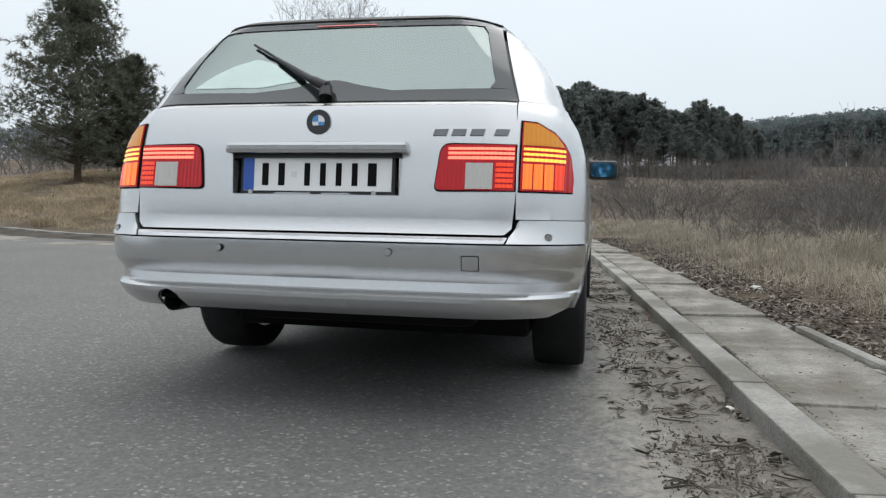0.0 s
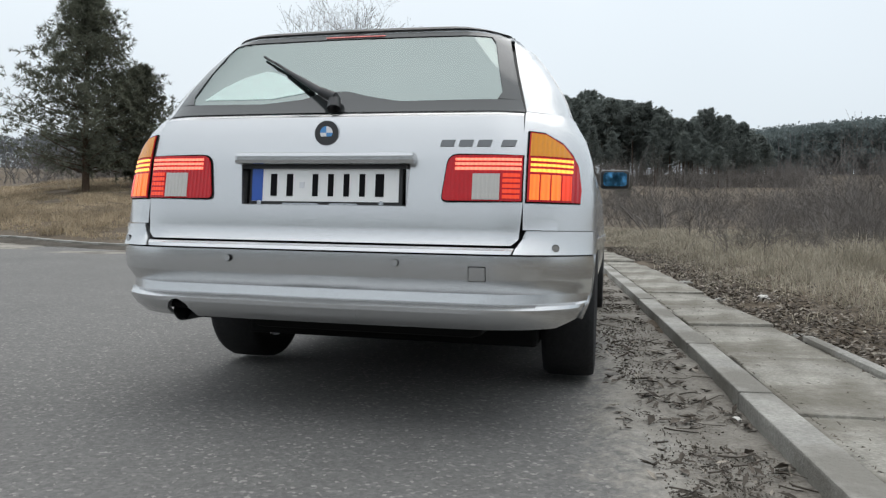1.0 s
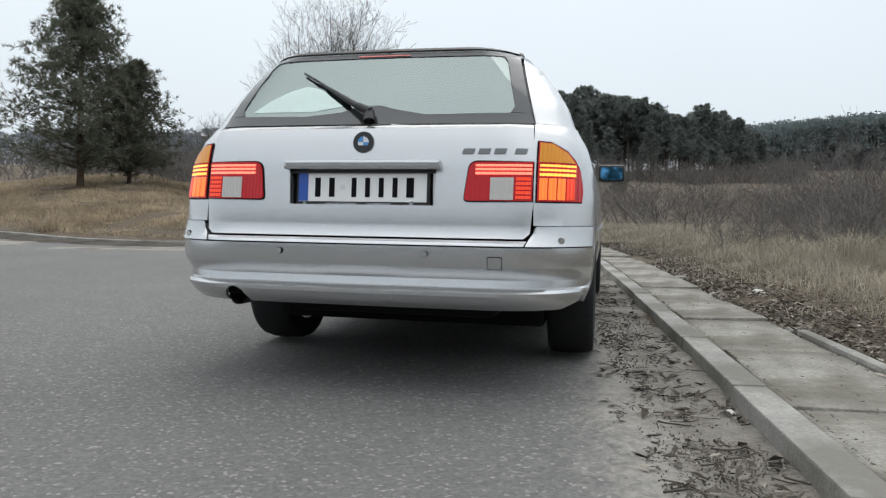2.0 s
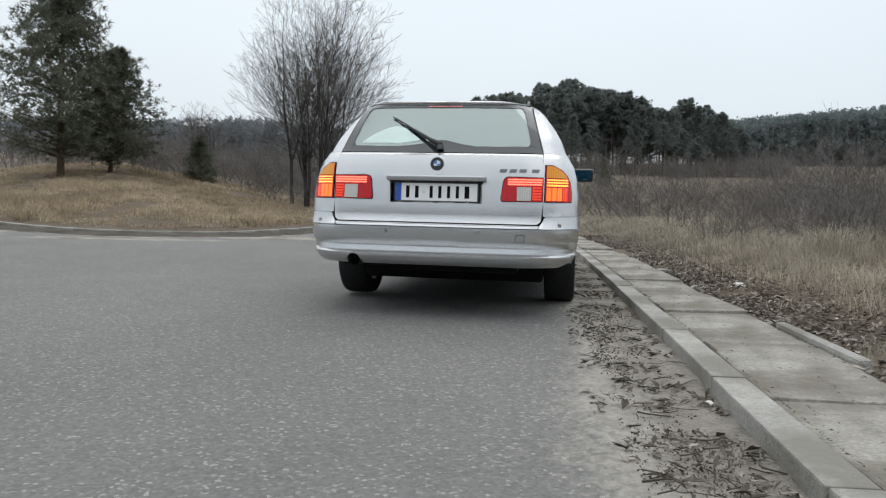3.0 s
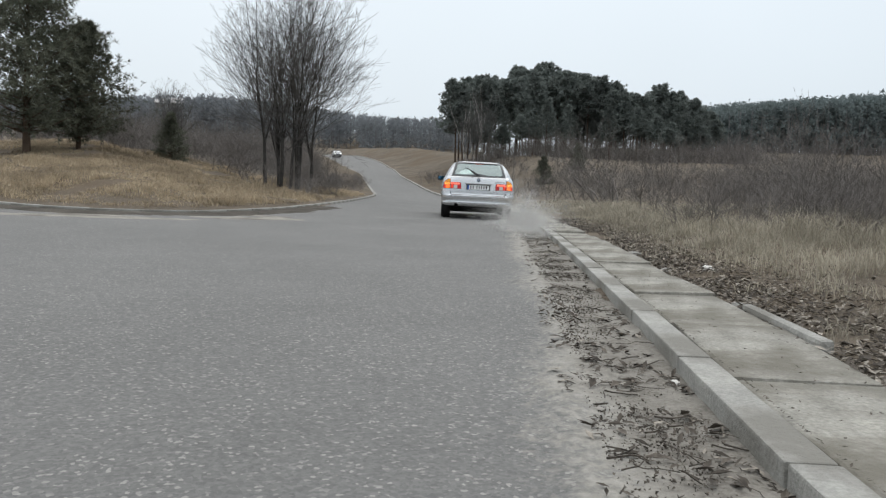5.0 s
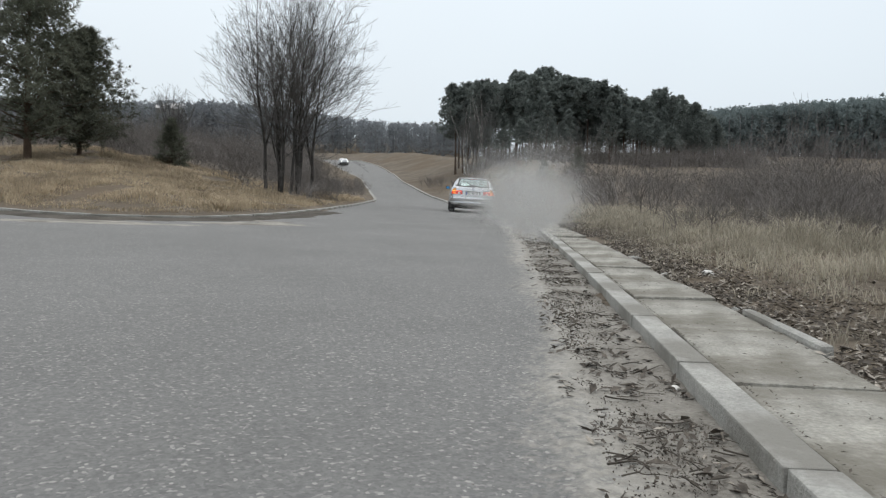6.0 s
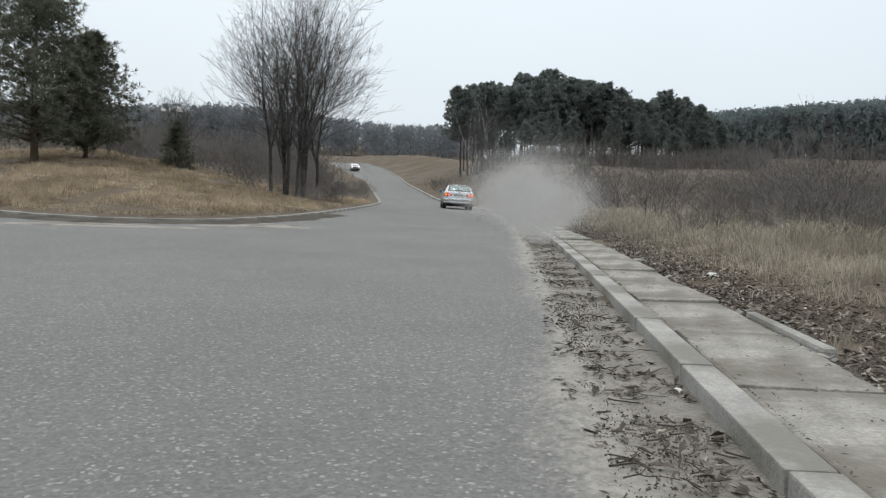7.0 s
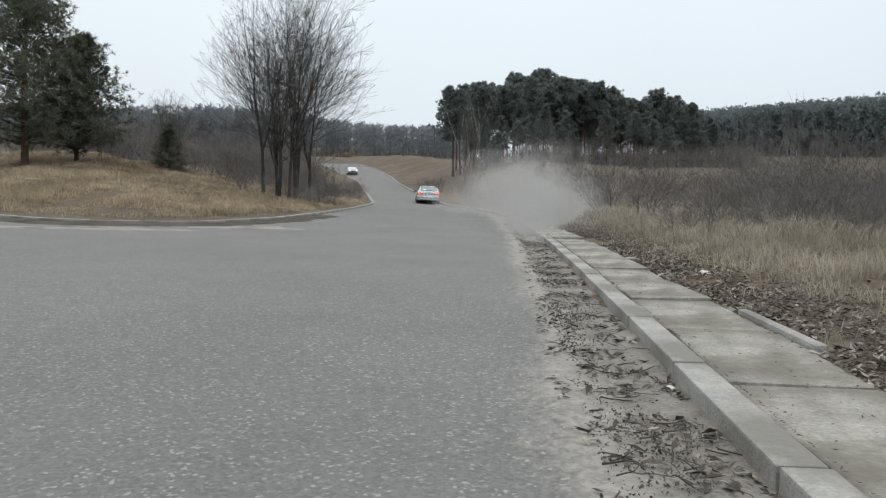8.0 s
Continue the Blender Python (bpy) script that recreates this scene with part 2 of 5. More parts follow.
HEADLAMP = plain("lit_headlamp", (1.0, 0.96, 0.86), 0.2, glow=1.2)
ROOFING = material("faded_roof", (0.42, 0.40, 0.39), 0.9, vary=0.15, scale=1, fine=8)
RENDERWALL = material("grey_plaster", (0.24, 0.23, 0.22), 0.9, vary=0.08, scale=1, fine=8)


# ---- mesh helpers ----
def mesh_of(name, verts, faces, mat, smooth=False):
    me = bpy.data.meshes.new(name)
    me.from_pydata([tuple(v) for v in verts], [], [tuple(f) for f in faces])
    me.materials.append(mat)
    if smooth:
        me.polygons.foreach_set("use_smooth", [True] * len(me.polygons))
    me.update()
    return me


def array_mesh(name, verts, tris, mat):
    """A mesh of triangles straight from arrays."""
    verts, tris = np.asarray(verts, np.float32), np.asarray(tris, np.int32)
    me = bpy.data.meshes.new(name)
    me.vertices.add(len(verts))
    me.vertices.foreach_set("co", verts.ravel())
    me.loops.add(tris.size)
    me.loops.foreach_set("vertex_index", tris.ravel())
    me.polygons.add(len(tris))
    me.polygons.foreach_set("loop_start", np.arange(0, tris.size, 3, dtype=np.int32))
    me.materials.append(mat)
    me.update(calc_edges=True)
    return me


def part(name, bm, mat, parent, label=""):
    """Links a bmesh as one mesh object under a thing or a part."""
    me = bpy.data.meshes.new(name)
    bm.to_mesh(me)
    bm.free()
    me.materials.append(mat)
    ob = new(name, me)
    ob.parent = parent
    return tagged(ob, label)


def mesh_part(name, verts, faces, mat, parent, label="", smooth=False):
    ob = new(name, mesh_of(name, verts, faces, mat, smooth))
    ob.parent = parent
    return tagged(ob, label)


def thing(name, label, category, group="", kind="", m=None):
    ob = new(name)
    ob.empty_display_size = 0.2
    if m is not None:
        ob.matrix_basis = m
    return tagged(ob, label, category, group, kind)


class Soup:
    """Gathers many small pieces for one mesh."""

    def __init__(self):
        self.v, self.f = [], []

    def seg(self, a, b, ra, rb, n=3):
        a, b = Vector(a), Vector(b)
        d = b - a
        if d.length < 1e-6:
            return
        u = d.orthogonal().normalized()
        w = d.normalized().cross(u)
        k = len(self.v)
        for p, r in ((a, ra), (b, rb)):
            for i in range(n):
                t = 2 * math.pi * i / n
                self.v.append(p + u * (r * math.cos(t)) + w * (r * math.sin(t)))
        for i in range(n):
            j = (i + 1) % n
            self.f.append((k + i, k + j, k + n + j, k + n + i))

    def tri(self, a, b, c):
        k = len(self.v)
        self.v += [a, b, c]
        self.f.append((k, k + 1, k + 2))

    def quad(self, a, b, c, d):
        k = len(self.v)
        self.v += [a, b, c, d]
        self.f.append((k, k + 1, k + 2, k + 3))

    def grain(self, c, r, rng):
        """A tiny irregular tetrahedron."""
        k = len(self.v)
        q = [Vector((rng.gauss(0, 1), rng.gauss(0, 1), rng.gauss(0, 1))).normalized() * r for _ in range(4)]
        self.v += [Vector(c) + p for p in q]
        self.f += [(k, k + 1, k + 2), (k, k + 3, k + 1), (k + 1, k + 3, k + 2), (k + 2, k + 3, k)]

    def mesh(self, name, mat, smooth=False):
        return mesh_of(name, self.v, self.f, mat, smooth)


def box_bm(x0, x1, y0, y1, z0, z1, bevel=0.0):
    bm = bmesh.new()
    bmesh.ops.create_cube(bm, size=1.0)
    for v in bm.verts:
        v.co = Vector(((x0 + x1) / 2 + v.co.x * (x1 - x0), (y0 + y1) / 2 + v.co.y * (y1 - y0), (z0 + z1) / 2 + v.co.z * (z1 - z0)))
    if bevel:
        bmesh.ops.bevel(bm, geom=list(bm.edges), offset=bevel, segments=2, affect="EDGES", profile=0.6)
    return bm


# ---- lie of the land ----
ZP = ((-60, 0), (45, 0), (56, 0.04), (64, 0.40), (80, 1.35), (100, 2.35), (134, 4.4), (170, 8.0), (200, 9.5), (260, 11), (400, 14), (2500, 14))
FALL = ((-60, 0.012), (0, 0.015), (15, 0.02), (38, 0.055), (56, 0.05), (80, 0.02), (100, 0.0), (2500, 0.0))
RIGHT_KERB = ((0.15, -30), (0.45, -8), (0.70, 0), (0.84, 1.78), (0.985, 3.2), (1.25, 5.9), (1.54, 9), (1.80, 12), (2.15, 17), (2.50, 23), (2.70, 30), (2.58, 38), (1.95, 47), (0.75, 56), (-0.7, 64), (-2.9, 80), (-5.6, 105), (-8.9, 134), (-12, 150), (-18, 170), (-32, 200))
LEFT_KERB = ((-70, 46), (-30, 27), (-18, 20.3), (-10.9, 16.3), (-8.5, 14.7), (-6.6, 14.0), (-5.1, 14.7), (-4.15, 16.9), (-3.68, 21.0), (-3.45, 27), (-3.40, 34), (-3.65, 42), (-4.6, 54), (-5.8, 64), (-7.9, 80), (-11, 105), (-17, 134), (-21, 150), (-27, 170), (-42, 200))


def smooth_line(pts, step):
    """A Catmull-Rom line through the points, cut at even steps."""
    p = np.array(pts, float)
    p = np.vstack([2 * p[0] - p[1], p, 2 * p[-1] - p[-2]])
    fine = []
    for i in range(1, len(p) - 2):
        for t in np.linspace(0, 1, 24, endpoint=False):
            a, b, c, d = p[i - 1], p[i], p[i + 1], p[i + 2]
            # centripetal-like tangents, scaled to the span
            l0, l1, l2 = np.linalg.norm(b - a), np.linalg.norm(c - b), np.linalg.norm(d - c)
            m1 = l1 * ((b - a) / l0 * l1 + (c - b) / l1 * l0) / (l0 + l1)
            m2 = l1 * ((c - b) / l1 * l2 + (d - c) / l2 * l1) / (l1 + l2)
            t2, t3 = t * t, t * t * t
            fine.append((2 * t3 - 3 * t2 + 1) * b + (t3 - 2 * t2 + t) * m1 + (3 * t2 - 2 * t3) * c + (t3 - t2) * m2)
    fine.append(p[-2])
    fine = np.array(fine)
    s = np.r_[0, np.cumsum(np.linalg.norm(np.diff(fine, axis=0), axis=1))]
    at = np.arange(0, s[-1], step)
    return np.stack([np.interp(at, s, fine[:, 0]), np.interp(at, s, fine[:, 1])], 1)


RK, LK = smooth_line(RIGHT_KERB, 0.5), smooth_line(LEFT_KERB, 0.5)


def road_z(x, y):
    x, y = np.asarray(x, float), np.asarray(y, float)
    zp = np.interp(y, *zip(*ZP))
    c = np.interp(y, *zip(*FALL))
    return zp + c * np.clip(0.7 - x, -1.6, 11)


def line_distance(line, x, y):
    """Distance to a polyline, and whether the place lies on its left-hand side."""
    x, y = np.atleast_1d(np.asarray(x, float)), np.atleast_1d(np.asarray(y, float))
    best, side = np.full(x.shape, 1e9), np.zeros(x.shape)
    a, b = line[:-1], line[1:]
    for (ax, ay), (bx, by) in zip(a, b):
        dx, dy = bx - ax, by - ay
        t = np.clip(((x - ax) * dx + (y - ay) * dy) / (dx * dx + dy * dy), 0, 1)
        d = np.hypot(x - ax - t * dx, y - ay - t * dy)
        near = d < best
        best = np.where(near, d, best)
        side = np.where(near, dx * (y - ay) - dy * (x - ax), side)
    return best, side > 0


RK2, LK2 = smooth_line(RIGHT_KERB, 2.0), smooth_line(LEFT_KERB, 2.0)


def step(a, b, v):
    t = np.clip((np.asarray(v, float) - a) / (b - a), 0, 1)
    return t * t * (3 - 2 * t)


def land_z(x, y):
    """Height of the ground beside the road; under the road it lies deeper."""
    x, y = np.atleast_1d(np.asarray(x, float)), np.atleast_1d(np.asarray(y, float))
    dr, left_of_r = line_distance(RK2, x, y)
    dl, left_of_l = line_distance(LK2, x, y)
    base = road_z(x, y)
    wave = 0.10 * np.sin(x * 0.31 + 1.3) * np.sin(y * 0.23 + 0.4) + 0.04 * np.sin(x * 1.1) * np.sin(y * 0.9 + 2)
    # the grassy bank, steeper to the west
    rise = np.interp(x, (-60, -20, -14, -8, -4, 0), (0.11, 0.14, 0.135, 0.085, 0.05, 0.03))
    bank = 0.04 + 0.06 * step(0, 0.8, dl) + rise * np.minimum(dl, 16) + 0.045 * np.clip(dl - 16, 0, 80) + wave * step(0.5, 4, dl)
    # the meadow beside the path, then the wooded slope
    base = np.where(left_of_r, base, base * (1 - 0.55 * step(4, 26, dr)))
    slope = 3.6 * step(34, 86, y) * step(1.0, 14, dr) + 0.05 * np.clip(y - 100, 0, 150) * step(10, 60, x) + 0.12 * np.clip(y - 230, 0, 160) * step(45, 0, x)
    meadow = 0.05 + 0.10 * step(0.4, 2.2, dr) + slope + wave * step(1.0, 4, dr)
    inside = left_of_r & ~left_of_l
    z = np.where(left_of_l, bank, meadow)
    deep = -0.12 - 0.2 * step(0.3, 2.0, np.minimum(dr, dl))
    return base + np.where(inside, deep, z)


def land1(x, y):
    return float(land_z(x, y)[0])


def road1(x, y):
    return float(road_z(x, y))


def axis(*spans):
    out = []
    for a, b, st in spans:
        out += list(np.arange(a, b, st))
    return np.array(out + [spans[-1][1]])


def build_ground():
    xs = axis((-1500, -300, 150), (-300, -60, 12), (-60, -24, 2), (-24, 14, 0.4), (14, 60, 2), (60, 300, 12), (300, 1500, 150))
    ys = axis((-600, -40, 60), (-40, 0, 3), (0, 44, 0.4), (44, 120, 2), (120, 420, 10), (420, 2400, 180))
    X, Y = np.meshgrid(xs, ys)
    Z = land_z(X.ravel(), Y.ravel())
    n, m = len(xs), len(ys)
    v = np.stack([X.ravel(), Y.ravel(), Z], 1)
    i = np.arange(n * m).reshape(m, n)
    f = np.stack([i[:-1, :-1], i[:-1, 1:], i[1:, 1:], i[1:, :-1]], -1).reshape(-1, 4)
    ob = new("ground", mesh_of("ground", v.tolist(), f.tolist(), SOIL, True))
    tagged(ob, "brown winter meadow with dry grass and bare soil", "ground", kind="structure")


def build_road():
    """Worn asphalt between the two kerbs, with the mouth of the side road."""
    bm = bmesh.new()
    outline = [(x, y) for x, y in RK2] + [(x, y) for x, y in LK2[::-1]] + [(-70, -30)]
    bm.faces.new([bm.verts.new((x, y, 0)) for x, y in outline])
    for k in list(np.arange(-28, 60, 2.0)) + list(np.arange(60, 200, 8.0)):
        bmesh.ops.bisect_plane(bm, geom=list(bm.verts) + list(bm.edges) + list(bm.faces), plane_co=(0, k, 0), plane_no=(0, 1, 0))
    for k in np.arange(-64, 3, 4.0):
        bmesh.ops.bisect_plane(bm, geom=list(bm.verts) + list(bm.edges) + list(bm.faces), plane_co=(k, 0, 0), plane_no=(1, 0, 0))
    bmesh.ops.triangulate(bm, faces=list(bm.faces))
    for v in bm.verts:
        v.co.z = road1(v.co.x, v.co.y)
    bmesh.ops.recalc_face_normals(bm, faces=list(bm.faces))
    for f in bm.faces:
        f.smooth = True
    me = bpy.data.meshes.new("road")
    bm.to_mesh(me)
    bm.free()
    me.materials.append(ASPHALT)
    tagged(new("road", me), "worn grey asphalt road with fine pale grit", "road", kind="structure")


def along(line, s):
    """Place and heading at s metres along a line cut at half metres."""
    i = min(max(int(s / 0.5), 0), len(line) - 2)
    t = s / 0.5 - i
    p = line[i] * (1 - t) + line[i + 1] * t
    d = line[i + 1] - line[i]
    return p, d / np.linalg.norm(d)


def length_at(line, y):
    """Metres along a line where it first reaches y."""
    i = max(int(np.argmax(line[:, 1] >= y)), 1)
    a, b = line[i - 1, 1], line[i, 1]
    return 0.5 * (i - 1 + (y - a) / (b - a))


def strip_mesh(name, line, s0, s1, ds, section, mat, smooth=True):
    """Sweeps a section of (across, height) along a line, on the road's surface."""
    v, f = [], []
    ss = np.arange(s0, s1, ds)
    n = len(section)
    for s in ss:
        p, d = along(line, s)
        nx, ny = d[1], -d[0]
        for u, h in section:
            x, y = p[0] + nx * u, p[1] + ny * u
            v.append((x, y, road1(p[0], p[1]) + h))
    for i in range(len(ss) - 1):
        for j in range(n - 1):
            a = i * n + j
            f.append((a, a + 1, a + n + 1, a + n))
    return mesh_of(name, v, f, mat, smooth)


def build_gutter():
    """Dark dirt washed up before the kerb of the bank."""
    v, f = [], []
    us = np.linspace(-0.02, 0.95, 16)
    s0, s1 = 0.5 * float(np.argmax(LK[:, 0] >= -24)), 0.5 * float(len(LK) - 1 - np.argmax(LK[::-1, 1] <= 22))
    ss = np.arange(s0, s1, 0.12)
    for s in ss:
        p, d = along(LK, s)
        for u in us:
            x, y = p[0] + d[1] * u, p[1] - d[0] * u
            n1, n2 = noise.noise((x * 0.8, y * 0.8, 3)), noise.noise((x * 4, y * 4, 5))
            v.append((x, y, road1(x, y) + 0.03 + 0.02 * n2 - 0.09 * max(0.0, u - 0.50 - 0.3 * n1 - 0.12 * n2)))
    n = len(us)
    for i in range(len(ss) - 1):
        for j in range(n - 1):
            a = i * n + j
            f.append((a, a + n, a + n + 1, a + 1))
    tagged(new("gutter_dirt", mesh_of("gutter_dirt", v, f, GUTTER, True)), "dark damp dirt along the bank kerb", "dirt", kind="stuff")


def build_gutter_sand():
    """Thin patches of pale sand swept over the asphalt before the bank."""
    v, f = [], []
    us = np.linspace(0.6, 4.2, 30)
    s0, s1 = 0.5 * float(np.argmax(LK[:, 0] >= -24)), 0.5 * float(len(LK) - 1 - np.argmax(LK[::-1, 1] <= 16))
    ss = np.arange(s0, s1, 0.14)
    for s in ss:
        p, d = along(LK, s)
        for u in us:
            x, y = p[0] + d[1] * u, p[1] - d[0] * u
            n1, n2 = noise.noise((x * 0.45, y * 1.1, 13)), noise.noise((x * 3, y * 3, 15))
            v.append((x, y, road1(x, y) + min(0.006, 0.02 * (n1 + 0.4 * n2) + 0.006 - 0.012 * abs(u - 1.6))))
    n = len(us)
    for i in range(len(ss) - 1):
        for j in range(n - 1):
            a = i * n + j
            f.append((a, a + n, a + n + 1, a + 1))
    tagged(new("road_sand", mesh_of("road_sand", v, f, SAND, True)), "thin pale sand swept over the asphalt", "sand", kind="stuff")


def build_verge():
    """Blown sand and grit that lies along the kerb, thin and ragged at its edge."""
    s0, s1 = length_at(RK, -6.0), length_at(RK, 46)
    v, f = [], []
    sandy = []
    us = np.r_[-1.14, np.linspace(-1.09, -0.2, 26), np.linspace(-0.16, 0.0, 4)]
    ss = np.r_[np.arange(s0, s0 + 4, 0.16), np.arange(s0 + 4, s0 + 18, 0.045), np.arange(s0 + 18, s1, 0.16)]
    n = len(us)
    for s in ss:
        p, d = along(RK, s)
        far = 0.46 + 0.10 * float(step(3, 9, p[1])) - 0.22 * float(step(16, 42, p[1]))
        for u in us:
            x, y = p[0] + d[1] * u, p[1] - d[0] * u
            big = noise.noise((x * 1.3, y * 0.8, 3.1))
            mid = noise.noise((x * 5.0, y * 4.0, 7.7))
            fine = noise.noise((x * 21, y * 19, 1.7))
            edge = (-u - far - 0.13 * big - 0.09 * mid - 0.06 * fine) / 0.45
            h = max(0.0035, 0.016 + 0.012 * big + 0.010 * mid + 0.006 * fine - 0.06 * max(0.0, edge + 0.1))
            if u < -1.10:
                h = -0.01
            sandy.append(max(0.0, min(1.0, 0.5 - edge * 0.75)))
            if u > -0.2:
                h += 0.012 * (u + 0.2) / 0.2
            v.append((x, y, road1(x, y) + h))
    for i in range(len(ss) - 1):
        for j in range(n - 1):
            a = i * n + j
            f.append((a, a + 1, a + n + 1, a + n))
    me = mesh_of("verge_sand", v, f, VERGE, True)
    me.attributes.new("sandy", "FLOAT", "POINT").data.foreach_set("value", sandy)
    ob = new("verge_sand", me)
    tagged(ob, "pale sand and grit drifted along the kerb", "sand", kind="stuff")


def kerb_piece(line, s, length, u0, u1, h, rng, jig=0.004):
    """One kerb stone or slab: a bevelled block laid along the line."""
    p, d = along(line, s + length / 2)
    bm = box_bm(u0, u1, -length / 2 + 0.004, length / 2 - 0.004, -0.16, h, 0.008)
    yaw = math.degrees(math.atan2(-d[0], d[1]))
    p0, p1 = along(line, s)[0], along(line, s + length)[0]
    tilt = math.degrees(math.atan2(road1(*p1) - road1(*p0), length))
    m = pose(p[0], p[1], road1(p[0], p[1]) + rng.uniform(-jig, jig), tilt + rng.uniform(-0.2, 0.2), rng.uniform(-0.3, 0.3), yaw + rng.uniform(-0.3, 0.3))
    return bm, m


def build_kerbs():
    rng = random.Random(4)
    # the kerb with the path: single stones where the camera stands near
    kerb = thing("kerb", "long worn grey concrete kerb with joints", "kerb", kind="structure")
    shared = None
    s, end = length_at(RK, 1.68) - 12 * 1.11, length_at(RK, 40)
    while s < end:
        bm, m = kerb_piece(RK, s, 1.11, 0.0, 0.125, 0.095, rng)
        if shared is None:
            ob = part("kerb_stone", bm, CONCRETE, kerb)
            shared = ob.data
        else:
            bm.free()
            ob = new("kerb_stone", shared)
            ob.parent = kerb
        ob.matrix_basis = m
        s += 1.11
    tail = new("kerb_run", strip_mesh("kerb_run", RK, end, length_at(RK, 196), 1.0, ((0, -0.1), (0, 0.10), (0.02, 0.12), (0.2, 0.12), (0.2, -0.1)), CONCRETE, False))
    tail.parent = kerb
    # the path of concrete slabs behind it
    path = thing("slab_path", "narrow path of weathered concrete slabs beside the kerb", "pavement", kind="structure")
    bm = box_bm(0.14, 0.655, -0.52, 0.52, -0.10, 0.085, 0.012)
    first = part("slab", bm, SLAB, path)
    s, end = length_at(RK, 2.55) - 12 * 1.062, length_at(RK, 44)
    k = 0
    while s < end:
        p, d = along(RK, s + 0.531)
        yaw = math.degrees(math.atan2(-d[0], d[1]))
        ob = first if k == 0 else new("slab", first.data)
        ob.parent = path
        p0, p1 = along(RK, s)[0], along(RK, s + 1.06)[0]
        tilt = math.degrees(math.atan2(road1(*p1) - road1(*p0), 1.06))
        ob.matrix_basis = pose(p[0], p[1], road1(p[0], p[1]) + rng.uniform(-0.012, 0.012), tilt + rng.uniform(-0.9, 0.9), rng.uniform(-1.2, 1.2), yaw + rng.uniform(-1.0, 1.0))
        s += 1.062
        k += 1
    # the kerb round the grassy bank
    bank = thing("bank_kerb", "low pale concrete kerb round the grass bank", "kerb", kind="structure")
    total = 0.5 * (len(LK) - 1)
    s0 = 0.5 * float(np.argmax(LK[:, 0] >= -26))
    s1 = 0.5 * float(len(LK) - 1 - np.argmax(LK[::-1, 1] <= 48))
    shared = None
    s = s0
    while s < s1:
        bm, m = kerb_piece(LK, s, 1.0, -0.16, 0.0, 0.07, rng)
        if shared is None:
            ob = part("kerb_stone", bm, CONCRETE, bank)
            shared = ob.data
        else:
            bm.free()
            ob = new("kerb_stone", shared)
            ob.parent = bank
        ob.matrix_basis = m
        s += 1.0
    sec = ((0.0, -0.1), (0.0, 0.08), (-0.18, 0.08), (-0.18, -0.1))
    for a, b in ((0.0, s0), (s1, total - 4)):
        o = new("kerb_run", strip_mesh("kerb_run", LK, a, b, 1.0, sec[::-1], CONCRETE, False))
        o.parent = bank


build_ground()
build_road()
build_verge()
build_gutter()
build_gutter_sand()
build_kerbs()

# ---- the silver estate car ----
K = 1.05  # model units to metres
REAR = ((0.20, 0.12), (0.30, 0.085), (0.325, 0.05), (0.345, 0.020), (0.372, 0.004), (0.385, 0.004), (0.396, 0.018), (0.402, 0.040), (0.43, 0.046), (0.455, 0.022), (0.475, 0.004), (0.52, -0.003), (0.553, 0.0), (0.565, 0.006), (0.580, 0.030), (0.60, 0.040), (0.66, 0.045), (0.72, 0.053), (0.86, 0.073), (0.95, 0.092), (0.985, 0.104), (0.997, 0.128), (1.01, 0.140), (1.15, 0.232), (1.30, 0.345), (1.322, 0.36), (1.340, 0.385), (1.358, 0.48), (1.370, 0.75))
HALF = ((0.20, 0.80), (0.325, 0.815), (0.40, 0.845), (0.50, 0.857), (0.62, 0.857), (0.63, 0.852), (0.75, 0.849), (0.86, 0.832), (0.93, 0.810), (0.99, 0.775), (1.10, 0.735), (1.20, 0.675), (1.29, 0.608), (1.33, 0.558), (1.358, 0.46), (1.370, 0.29))
FRONT = ((0.20, 4.50), (0.40, 4.58), (0.60, 4.56), (0.68, 4.48), (0.72, 4.25), (0.80, 3.80), (0.90, 3.35), (0.93, 3.20), (1.05, 2.95), (1.20, 2.62), (1.30, 2.36), (1.34, 2.20), (1.370, 1.75))


def curve_at(tab, z):
    return float(np.interp(z, *zip(*tab)))


def corner(s, z):
    s = min(abs(s), 1.0)
    k = float(step(0.555, 0.60, z))
    s0 = 0.60 + 0.06 * k
    q = max(0.0, (s - s0) / (1 - s0))
    r = 0.30 - 0.02 * k
    return 0.03 * s * s + r * (1 - math.sqrt(max(0.0, 1 - q * q * 0.9996)))


def rear_point(x, z, off=0.0):
    """A point of the tail at x, z; off: how far it stands proud."""
    w = curve_at(HALF, z) - 0.004
    s = max(-1.0, min(1.0, x / w))
    y = curve_at(REAR, z) + corner(s, z)
    out = 0.0
    if off:
        lean = max(0.0, (abs(s) - 0.66) / 0.34)
        out = math.copysign(off * lean, s)
        y -= off * (1 - 0.75 * lean)
    return Vector((max(-w, min(w, x)) + out, y, z)) * K


def taper(y):
    return 1.0 - 0.20 * float(step(2.9, 4.7, y)) - 0.015 * float(step(2.0, 0.3, y))


def side_point(y, z, off=0.0, sign=1):
    return Vector((sign * (curve_at(HALF, z) * taper(y) + off), y, z)) * K


